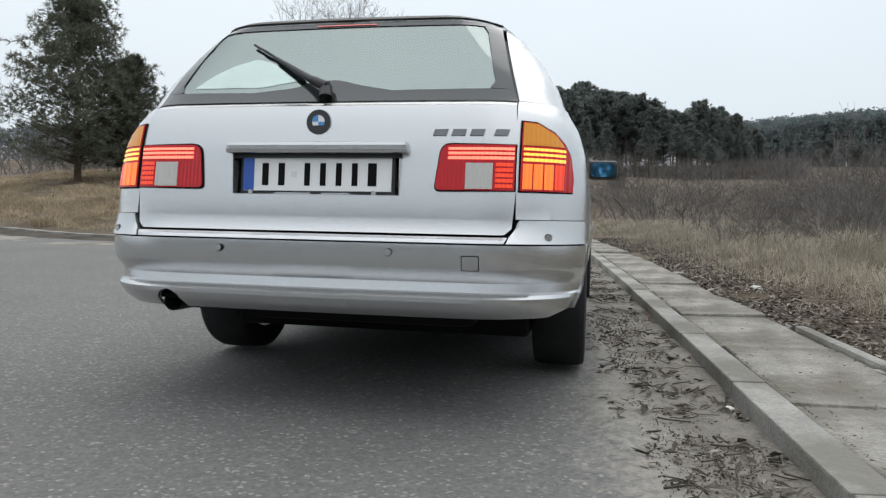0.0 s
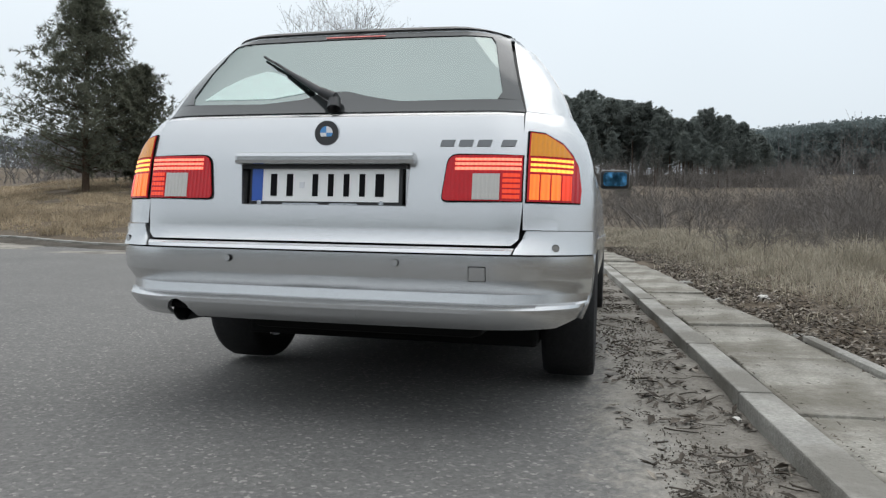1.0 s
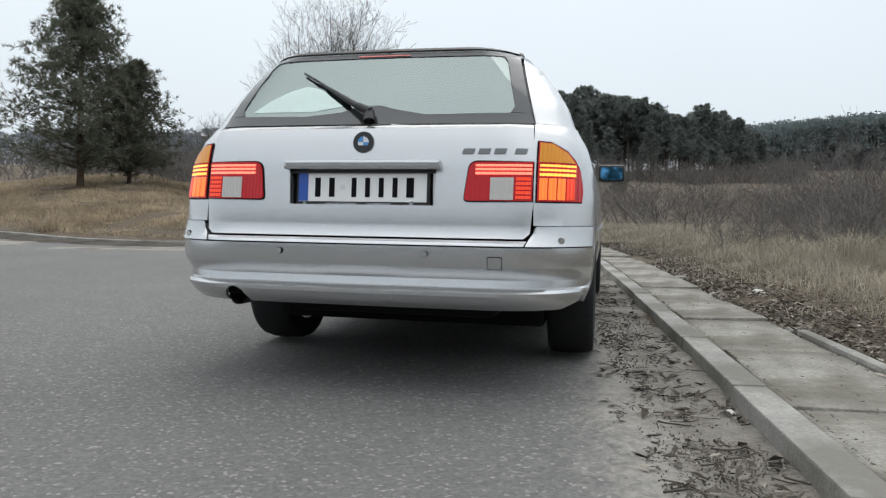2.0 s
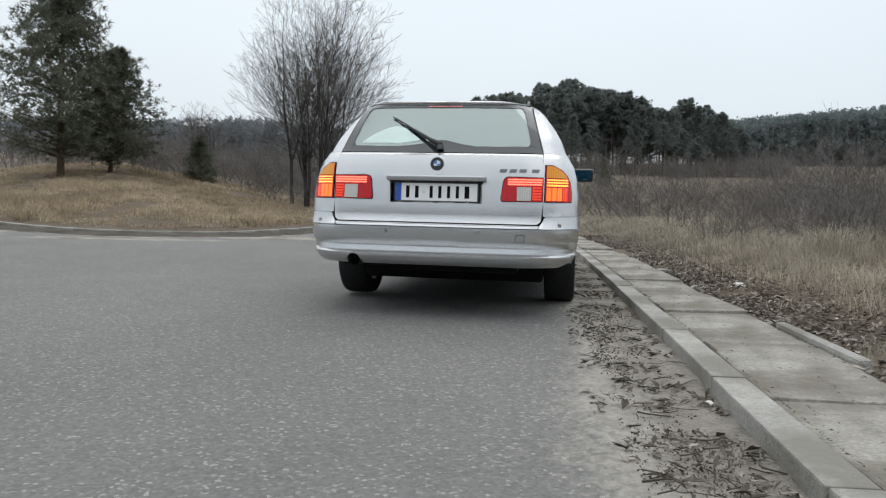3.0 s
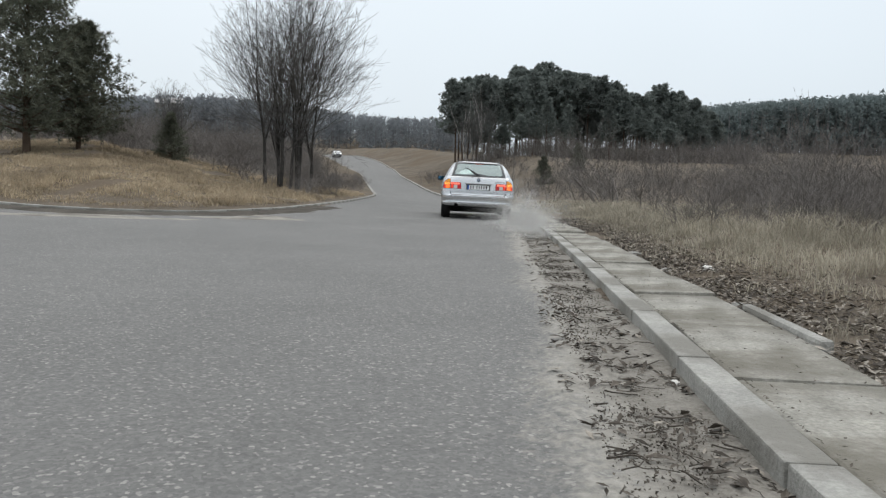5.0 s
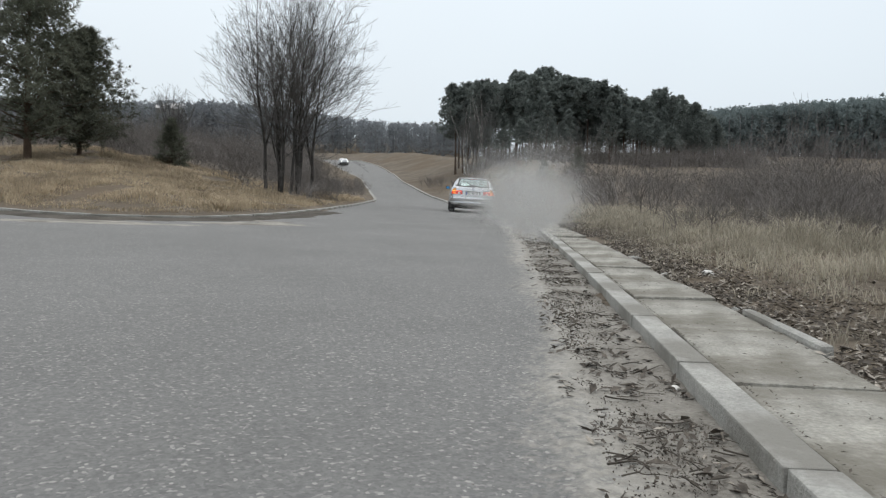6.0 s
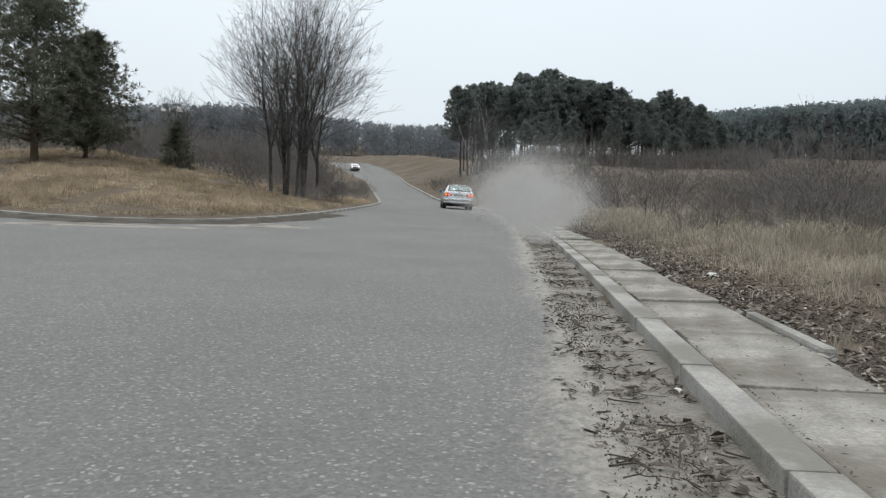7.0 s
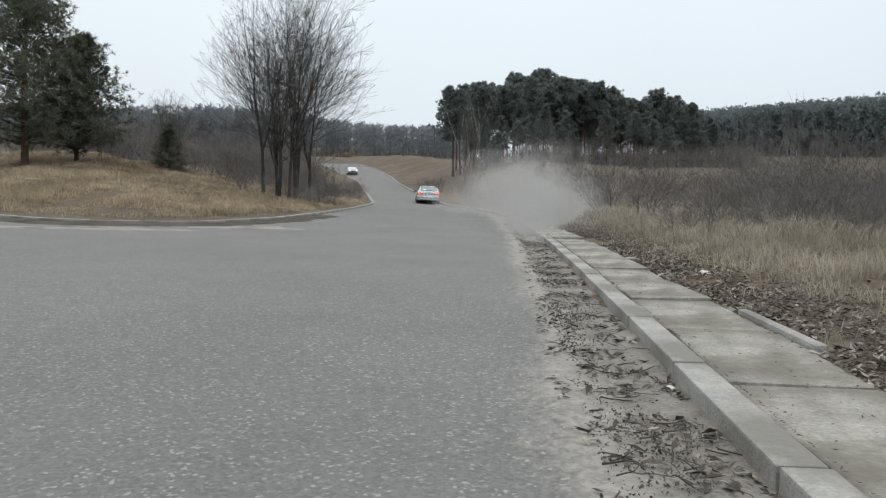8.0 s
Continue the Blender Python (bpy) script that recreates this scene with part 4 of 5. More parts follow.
        bmesh.ops.translate(gl, vec=(0, 0.006, 0), verts=[g for g in ex["geom"] if isinstance(g, bmesh.types.BMVert)])
        bmesh.ops.translate(gl, vec=Vector((sg * 0.918, 2.83, 0.962)) * K, verts=list(gl.verts))
        part("mirror_glass", gl, MIRROR, mirror, "bluish mirror glass")
        rail = Soup()
        pts = [Vector((sg * 0.50, y, 1.352 + (0.035 if 0.75 < y < 2.2 else 0.0))) * K for y in (0.70, 0.80, 1.2, 1.7, 2.1, 2.22)]
        for a, b in zip(pts, pts[1:]):
            rail.seg(a, b, 0.012, 0.012, 8)
        mesh_part("roof_rail", rail.v, rail.f, TRIM, car, "black roof rail", True)
    part("windscreen", box_bm(-0.60, 0.60, 2.98, 2.985, 1.0, 1.005), GLASS, car)
    # underside, exhaust, cabin
    part("underbody", box_bm(-0.66, 0.66, 0.80, 4.4, 0.165, 0.33, 0.02), UNDER, car)
    part("sill_pan", box_bm(-0.84, 0.84, 1.55, 3.55, 0.18, 0.33, 0.02), UNDER, car)
    part("spare_wheel_well", box_bm(-0.36, 0.52, 0.24, 0.95, 0.275, 0.38, 0.04), UNDER, car)
    part("rear_axle", box_bm(-0.70, 0.70, 1.02, 1.26, 0.19, 0.34, 0.03), UNDER, car)
    part("silencer", box_bm(-0.68, -0.30, 0.24, 0.75, 0.30, 0.40, 0.04), UNDER, car)
    pipe = Soup()
    pipe.seg((-0.525, 0.06, 0.352), (-0.525, 0.40, 0.345), 0.036, 0.036, 16)
    pipe.seg((-0.525, 0.06, 0.352), (-0.525, 0.40, 0.345), 0.031, 0.031, 16)
    mesh_part("exhaust_pipe", pipe.v, pipe.f, TRIM, car, "dark turned-down exhaust pipe", True)
    part("load_floor", box_bm(-0.70, 0.70, 0.25, 3.2, 0.55, 0.60), SEAT, car)
    for x in (-0.36, 0.36):
        for y, h in ((1.55, 1.20), (2.45, 1.22)):
            part("seat", box_bm(x - 0.25, x + 0.25, y, y + 0.14, 0.6, h - 0.18, 0.05), SEAT, car)
            part("head_rest", box_bm(x - 0.13, x + 0.13, y + 0.01, y + 0.11, h - 0.16, h + 0.02, 0.04), SEAT, car)
    wheels = [wheel(car, x, y, "road wheel with a black tyre") for x in (-0.742, 0.742) for y in (1.09, 3.785)]
    return car, wheels


ORANGE = lens_material("orange_lens", (1.0, 0.20, 0.03), 0.62)
HIGHLAMP = lens_material("pale_brake_lens", (0.80, 0.22, 0.20), 0.25)
BRAKE = lens_material("brake_lens", (0.92, 0.06, 0.02), 0.40)
CAR, WHEELS = build_car()


# ---- trees and shrubs ----
def grow(so, rng, p, d, length, r, depth, spread, up, tips=None, thin=0.62, kids=(2, 3), wobble=0.18, min_r=0.003):
    """A limb of bent segments that forks; tips gathers the ends."""
    n = 3 if depth > 1 else 2
    for i in range(n):
        d = (d + Vector((rng.gauss(0, wobble), rng.gauss(0, wobble), rng.gauss(0, wobble * 0.6) + up))).normalized()
        q = p + d * (length / n)
        r2 = max(min_r, r * (0.86 if depth else 0.55))
        so.seg(p, q, r, r2, 6 if r > 0.05 else (4 if r > 0.02 else 3))
        if depth > 0 and i > 0:
            for _ in range(rng.randint(*kids) - 1):
                a = Vector((rng.gauss(0, 1), rng.gauss(0, 1), rng.gauss(0, 0.5))).normalized()
                grow(so, rng, q, (d + a * spread).normalized(), length * rng.uniform(0.55, 0.8), r2 * thin, depth - 1, spread, up, tips, thin, kids, wobble, min_r)
        p, r = q, r2
    if depth > 0:
        grow(so, rng, p, d, length * 0.72, r * 0.85, depth - 1, spread, up, tips, thin, kids, wobble, min_r)
    elif tips is not None:
        tips.append((p, d))


def bare_tree(name, label, m, seed, stems, height, base_spread, lean, depth=4, r0=0.085, mat=None, category="tree", group=""):
    """A leafless tree: stems from one stool that fork into leaders, with limbs and fine twigs."""
    rng = random.Random(seed)
    t = thing(name, label, category, group, m=m)
    twigs = Soup()

    def leader(so, p, d, h, r, n, first, big):
        for i in range(n):
            d = (d + Vector((rng.gauss(0, 0.09), rng.gauss(0, 0.09), 0.05))).normalized()
            q = p + d * (h / n)
            r2 = max(0.010, r * 0.80)
            so.seg(p, q, r, r2, 6)
            if i >= first:
                for _ in range(3 if i < 3 else (2 if i < 5 else 1)):
                    s = Vector((rng.gauss(0, 1), rng.gauss(0, 1), rng.uniform(0.0, 0.6))).normalized()
                    reach = 1.55 - 0.95 * i / n
                    grow(twigs, rng, p.lerp(q, rng.random()), (d * 0.45 + s * 0.85).normalized(), big * rng.uniform(0.08, 0.135) * reach, r2 * 0.58, depth - 1, 0.8, 0.08, None, 0.62, (2, 2), 0.20, 0.0042)
            p, r = q, r2

    for k in range(stems):
        trunk = Soup()
        a = 2 * math.pi * k / stems + rng.uniform(-0.4, 0.4)
        off = Vector((math.cos(a), math.sin(a) * 0.7, 0)) * base_spread * rng.uniform(0.35, 1.0)
        d = Vector((off.x * lean, off.y * lean, 1)).normalized()
        p, r = off - Vector((0, 0, 0.3)), r0 * rng.uniform(0.75, 1.2)
        h = height * rng.uniform(0.82, 1.0)
        low = h * rng.uniform(0.16, 0.30)
        for i in range(4):
            d = (d + Vector((rng.gauss(0, 0.05), rng.gauss(0, 0.05), 0.02))).normalized()
            q = p + d * (low / 4)
            trunk.seg(p, q, r, r * 0.93, 7)
            p, r = q, r * 0.93
        forks = rng.randint(2, 3)
        turn = rng.uniform(0, 6.28)
        for j in range(forks):
            b = turn + 2 * math.pi * j / forks + rng.uniform(-0.5, 0.5)
            out = rng.uniform(0.08, 0.30) if j else 0.05
            leader(trunk, p, (d + Vector((math.cos(b), math.sin(b), 0)) * out + Vector((off.x, off.y, 0)) * lean * 0.3).normalized(), (h - low) * rng.uniform(0.75, 1.0), r * (0.86 if j == 0 else rng.uniform(0.5, 0.72)), 7, 0, height)
        o = new("stem", trunk.mesh("stem", mat or BARK, True))
        o.parent = t
    o = new("crown", twigs.mesh("crown", CROWNTWIG))
    o.parent = t
    tagged(o, "fine leafless twigs")
    return t


def needle_clump(so, rng, c, d, size, n, wide=0.15):
    for _ in range(n):
        a = (Vector((rng.gauss(0, 1), rng.gauss(0, 1), rng.gauss(0.15, 0.8))).normalized() + d * 0.5).normalized()
        u = a.orthogonal().normalized()
        u = (Matrix.Rotation(rng.uniform(0, 6.28), 3, a) @ u) * size * rng.uniform(0.6, 1.2) * wide
        b = c + a * size * rng.uniform(0.1, 0.3)
        so.tri(b - u, b + u, c + a * size * rng.uniform(0.75, 1.25))


def pine_meshes(seed, height, reach, clear, limbs, clumps, tris, size, mat, bark=None, r0=0.14, flat=False, wide=0.15):
    """Trunk and crown of a pine; clear: the bare share of the trunk."""
    rng = random.Random(seed)
    trunk, crown = Soup(), Soup()
    p, d, r = Vector((0, 0, -0.3)), Vector((0, 0, 1)), r0
    n = 10
    axis_pts = [p]
    for i in range(n):
        d = (d + Vector((rng.gauss(0, 0.03), rng.gauss(0, 0.03), 0.15))).normalized()
        q = p + d * ((height + 0.3) / n)
        trunk.seg(p, q, r, r * 0.86, 8)
        p, r = q, r * 0.86
        axis_pts.append(p)
    for k in range(limbs):
        t = (k + rng.random()) / limbs
        h = clear + (1 - clear) * t
        c = axis_pts[min(n, int(h * n))].lerp(axis_pts[min(n, int(h * n) + 1)], h * n % 1)
        a = k * 2.4 + rng.uniform(-0.5, 0.5)
        if flat:
            prof = math.sqrt(max(0.02, 1 - ((t - 0.3) / 0.72) ** 2)) if t > 0.3 else 0.55 + 1.5 * t
        else:
            prof = (1 - t) ** 0.66 * (0.75 + 0.25 * min(1, t / 0.15)) + 0.05
        ln = reach * prof * rng.uniform(0.6, 1.12)
        lift = 0.10 + 0.5 * t if not flat else 0.3
        dirn = Vector((math.cos(a), math.sin(a), lift)).normalized()
        e = c
        steps = 4
        for i in range(steps):
            dirn = (dirn + Vector((rng.gauss(0, 0.09), rng.gauss(0, 0.09), 0.05))).normalized()
            e2 = e + dirn * ln / steps
            trunk.seg(e, e2, max(0.008, 0.035 * (1 - t * 0.6) * (1 - i / 5)), max(0.005, 0.03 * (1 - t * 0.6) * (1 - (i + 1) / 5)), 3)
            for _ in range(max(1, int(clumps * (i + 1) / 10))):
                s = Vector((rng.gauss(0, 1), rng.gauss(0, 1), rng.gauss(0, 0.5))) * ln * 0.14
                needle_clump(crown, rng, e.lerp(e2, rng.random()) + s, dirn, size * rng.uniform(0.7, 1.2), tris, wide)
            e = e2
    needle_clump(crown, rng, axis_pts[-1], Vector((0, 0, 1)), size, tris)
    return trunk.mesh("trunk", bark or PINEBARK, True), crown.mesh("crown", mat)


def pine(name, label, m, meshes, group=""):
    t = thing(name, label, "tree", group, m=m)
    for nm, me in zip(("trunk", "crown"), meshes):
        o = new(nm, me)
        o.parent = t
    return t


def shrub_mesh(seed, stems, height, spread, depth=3, r0=0.016):
    rng = random.Random(seed)
    so = Soup()
    for k in range(stems):
        a = rng.uniform(0, 6.28)
        off = Vector((math.cos(a), math.sin(a), 0)) * rng.uniform(0, spread)
        d = Vector((rng.gauss(0, 0.30), rng.gauss(0, 0.30), 1)).normalized()
        strong = rng.random() < 0.2
        grow(so, rng, off + Vector((0, 0, -0.15)), d, height * rng.uniform(0.22, 0.42) * (1.08 if strong else 1.0), r0 * (rng.uniform(1.5, 2.2) if strong else rng.uniform(0.5, 1.1)), depth, 0.72, 0.04, None, 0.6, (2, 3), 0.24, 0.0035)
    return so.mesh("branchwork", TWIGS)


def blade_mesh(name, rng, x, y, z, h, w, n, lean, mat):
    """Bent blades of grass in tufts at the given places."""
    count = len(x)
    k = count * n

    def each(v):
        return np.repeat(np.asarray(v, float) * np.ones(count), n)
    a = rng.uniform(0, 2 * math.pi, k)
    px, py = each(x) + rng.normal(0, 0.06, k), each(y) + rng.normal(0, 0.06, k)
    pz, hh, w = each(z), each(h) * rng.uniform(0.45, 1.25, k), each(w)
    dx, dy = np.cos(a), np.sin(a)
    le = hh * lean * rng.uniform(0.1, 1.6, k)
    bx, by = -dy * w * 0.5, dx * w * 0.5
    mx, my, mz = px + dx * le * 0.35, py + dy * le * 0.35, pz + hh * 0.6
    top = pz + hh * rng.uniform(0.6, 1.0, k)
    v = np.stack([np.stack([px - bx, py - by, pz - 0.03], 1), np.stack([px + bx, py + by, pz - 0.03], 1), np.stack([mx + bx * 0.8, my + by * 0.8, mz], 1), np.stack([mx - bx * 0.8, my - by * 0.8, mz], 1), np.stack([px + dx * le, py + dy * le, top], 1)], 1)
    f = (np.arange(k) * 5)[:, None, None] + np.array([[0, 1, 2], [0, 2, 3], [3, 2, 4]])[None]
    return array_mesh(name, v.reshape(-1, 3), f.reshape(-1, 3), mat)


def scatter_grass():
    rng = np.random.default_rng(21)

    def lumps(x, y, s, seed):
        return np.array([noise.noise((a * s, b * s, seed)) for a, b in zip(x, y)])
    # tall dry grass of the field beside the path
    y = -2.5 + 39 * rng.random(27000) ** 1.4
    u = 0.78 + 17 * rng.random(len(y)) ** 1.25
    x = np.interp(y, RK[:, 1], RK[:, 0]) + u
    clump = lumps(x, y, 0.9, 9)
    keep = (rng.random(len(y)) > 0.94 * step(1.8, 0.95, u)) & (clump > -0.30)
    x, y, u, clump = x[keep], y[keep], u[keep], clump[keep]
    tall = 0.09 + 0.19 * step(1.15, 2.6, u) + 0.34 * np.clip(clump, -0.3, 0.6) * step(1.2, 3.0, u)
    tagged(new("meadow_grass", blade_mesh("meadow_grass", rng, x, y, land_z(x, y), np.maximum(0.07, tall), 0.0035 + 0.0005 * y, 9, 1.25, FIELDGRASS)), "tall straw-coloured winter grass in the field", "grass", kind="stuff")
    # dead stalks stand out of it
    y = 5.5 + 13 * rng.random(600)
    u = 2.0 + 9 * rng.random(len(y))
    x = np.interp(y, RK[:, 1], RK[:, 0]) + u
    tagged(new("dead_stalks", blade_mesh("dead_stalks", rng, x, y, land_z(x, y), rng.uniform(0.30, 0.62, len(y)), 0.004 + 0.0004 * y, 3, 0.35, FIELDGRASS)), "tall dead weed stalks above the winter grass", "weeds", kind="stuff")
    # short flattened grass on the bank
    x, y = rng.uniform(-26, -3.3, 21000), 14 + 26 * rng.random(21000) ** 1.3
    dl, left = line_distance(LK2, x, y)
    clump = lumps(x, y, 0.55, 5)
    keep = left & (dl > 0.42) & (clump > -0.34)
    x, y, dl, clump = x[keep], y[keep], dl[keep], clump[keep]
    h = 0.09 + 0.30 * np.clip(clump, -0.3, 0.6) + 0.05 * step(0.3, 2.0, dl)
    tagged(new("bank_grass", blade_mesh("bank_grass", rng, x, y, land_z(x, y), np.maximum(0.05, h), 0.013, 9, 1.6, DRYGRASS)), "flattened straw-yellow dry grass on the bank", "grass", kind="stuff")


def scatter_litter():
    """Dead leaves, twigs and crumbs of soil on the sand and beyond the path."""
    rng = random.Random(33)
    leaves, pale, sticks = Soup(), Soup(), Soup()

    def leaf(x, y, z, s, so=leaves):
        a = rng.uniform(0, 6.28)
        u = Vector((math.cos(a), math.sin(a), rng.uniform(-0.5, 0.5))) * s
        w = Vector((-math.sin(a), math.cos(a), rng.uniform(-0.4, 0.4))) * s * rng.uniform(0.25, 0.5)
        c = Vector((x, y, z + 0.004 + abs(u.z) * 0.6 + abs(w.z) * 0.6))
        up = Vector((0, 0, s * rng.uniform(0.1, 0.45)))
        k = len(so.v)
        so.v += [c - u, c + w * 0.9 + up * 0.4, c + u, c - w * 0.9 + up * 0.4, c - up * 0.2]
        so.f += [(k, k + 1, k + 4), (k + 1, k + 2, k + 4), (k + 2, k + 3, k + 4), (k + 3, k, k + 4)]

    s_base = length_at(RK, 0)
    # drifts lie in bands across the sand
    for _ in range(11000):
        y = -2.0 + 22.5 * rng.random() ** 1.5
        u = -0.02 - 0.46 * rng.random() ** 1.4
        p, d = along(RK, s_base + y)
        x, yy = p[0] + d[1] * u, p[1] - d[0] * u
        dens = noise.noise((x * 2.2, yy * 3.2, 4.0)) + 0.5 * noise.noise((x * 7, yy * 7, 8.0))
        if dens < 0.03:
            continue
        leaf(x, yy, road1(x, yy) + 0.022, rng.uniform(0.005, 0.014) if rng.random() < 0.72 else rng.uniform(0.016, 0.034), pale if rng.random() < 0.12 else leaves)
    for _ in range(280):
        y = 0.6 + 16 * rng.random() ** 1.5
        u = -rng.uniform(0.03, 0.40)
        p, d = along(RK, s_base + y)
        x, yy = p[0] + d[1] * u, p[1] - d[0] * u
        q = Vector((x, yy, road1(x, yy) + 0.03))
        a = rng.gauss(0.2, 0.9)
        dr = Vector((math.cos(a), math.sin(a), 0))
        r = rng.uniform(0.0012, 0.004)
        for _ in range(rng.randint(2, 5)):
            dr = (dr + Vector((rng.gauss(0, 0.35), rng.gauss(0, 0.35), rng.gauss(0, 0.12)))).normalized()
            e = q + dr * rng.uniform(0.012, 0.045)
            e.z = max(road1(e.x, e.y) + 0.020, min(e.z, road1(e.x, e.y) + 0.05))
            sticks.seg(q, e, r, r * 0.85, 4)
            q, r = e, r * 0.85
    # beyond the slabs the soil lies dark with fallen leaves
    for _ in range(30000):
        y = -2.5 + 21 * rng.random() ** 1.3
        u = 0.64 + abs(rng.gauss(0, 0.52))
        if noise.noise((u * 2.0, y * 1.6, 6.0)) < -0.40:
            continue
        p, d = along(RK, s_base + y)
        x, yy = p[0] + d[1] * u, p[1] - d[0] * u
        leaf(x, yy, land1_fast(x, yy) + rng.uniform(0, 0.03), rng.uniform(0.009, 0.030), pale if rng.random() < 0.35 else leaves)
    # crumbs on the slabs' joints
    for _ in range(900):
        y = 0.8 + 12 * rng.random() ** 1.4
        u = 0.145 if rng.random() < 0.6 else rng.uniform(0.16, 0.62)
        p, d = along(RK, s_base + y)
        x, yy = p[0] + d[1] * u, p[1] - d[0] * u
        leaf(x, yy, road1(p[0], p[1]) + 0.086, rng.uniform(0.004, 0.012))
    # mulch of soil crumbs among the leaves
    crumbs = Soup()
    for _ in range(30000):
        y = -2.0 + 15 * rng.random() ** 1.4
        u = -rng.uniform(0.0, 0.39)
        p, d = along(RK, s_base + y)
        x, yy = p[0] + d[1] * u, p[1] - d[0] * u
        if noise.noise((x * 2.2, yy * 3.2, 4.0)) + 0.5 * noise.noise((x * 7, yy * 7, 8.0)) < rng.uniform(-0.6, 0.2):
            continue
        crumbs.grain((x, yy, road1(x, yy) + 0.018), rng.uniform(0.002, 0.008), rng)
    tagged(new("soil_crumbs", crumbs.mesh("soil_crumbs", LITTER)), "dark crumbs of soil and mulch in the sand", "soil", kind="stuff")
    # loose grit thins out over the asphalt
    grit = Soup()
    for _ in range(9000):
        y = -2.0 + 15 * rng.random() ** 1.3
        u = -0.40 - abs(rng.gauss(0, 0.22))
        p, d = along(RK, s_base + y)
        x, yy = p[0] + d[1] * u, p[1] - d[0] * u
        grit.grain((x, yy, road1(x, yy) + 0.002), rng.uniform(0.0015, 0.005), rng)
    tagged(new("loose_grit", grit.mesh("loose_grit", SAND)), "loose pale grit strewn over the asphalt edge", "grit", kind="stuff")
    tagged(new("dead_leaves", leaves.mesh("dead_leaves", LITTER)), "dark dead leaves and crumbs along the kerb and path", "leaf litter", kind="stuff")
    tagged(new("bleached_leaves", pale.mesh("bleached_leaves", PALELEAF)), "pale curled dead leaves among the dark litter", "leaf litter", kind="stuff")
    tagged(new("dry_twigs", sticks.mesh("dry_twigs", LITTER)), "thin dry twigs lying in the sand", "twigs", kind="stuff")


LAND_XS, LAND_YS = np.arange(0, 9, 0.25), np.arange(-4, 24, 0.5)
LAND_GRID = land_z(*[a.ravel() for a in np.meshgrid(LAND_XS, LAND_YS)]).reshape(len(LAND_YS), len(LAND_XS))


def land1_fast(x, y):
    i, j = int(min(max(x / 0.25, 0), len(LAND_XS) - 2)), int(min(max((y + 4) / 0.5, 0), len(LAND_YS) - 2))
    a, b = min(max(x / 0.25 - i, 0), 1), min(max((y + 4) / 0.5 - j, 0), 1)
    g = LAND_GRID
    return float((g[j, i] * (1 - a) + g[j, i + 1] * a) * (1 - b) + (g[j + 1, i] * (1 - a) + g[j + 1, i + 1] * a) * b)


def stone(name, label, x, y, z, size, seed, mat=None):
    bm = bmesh.new()
    bmesh.ops.create_icosphere(bm, subdivisions=2, radius=1.0)
    rng = random.Random(seed)
    for v in bm.verts:
        v.co = Vector((v.co.x * size[0], v.co.y * size[1], v.co.z * size[2])) * (1 + 0.25 * noise.noise(v.co * 1.3 + Vector((seed, 0, 0))))
    me = bpy.data.meshes.new(name)
    bm.to_mesh(me)
    bm.free()
    me.materials.append(mat or STONE)
    ob = new(name, me)
    ob.matrix_basis = pose(x, y, z + size[2] * 0.5, 0, 0, rng.uniform(0, 180))
    tagged(ob, label, "stone")


def edging(x0, y0, x1, y1, seed):
    """A loose length of rounded concrete edging at the path's border."""
    ln = math.hypot(x1 - x0, y1 - y0)
    bm = box_bm(-0.031, 0.031, -ln / 2, ln / 2, -0.06, 0.034, 0.02)
    for v in bm.verts:
        v.co.x += 0.004 * noise.noise((v.co.y * 3, seed, 0))
    me = bpy.data.meshes.new("edging_strip")
    bm.to_mesh(me)
    bm.free()
    me.materials.append(CONCRETE)
    ob = new("edging_strip", me)
    xm, ym = (x0 + x1) / 2, (y0 + y1) / 2
    ob.matrix_basis = pose(xm, ym, max(land1(xm, ym), road1(xm, ym) + 0.085) + 0.005, 0, 2, math.degrees(math.atan2(-(x1 - x0), y1 - y0)))
    tagged(ob, "loose pale concrete edging strip beside the slabs", "edging")


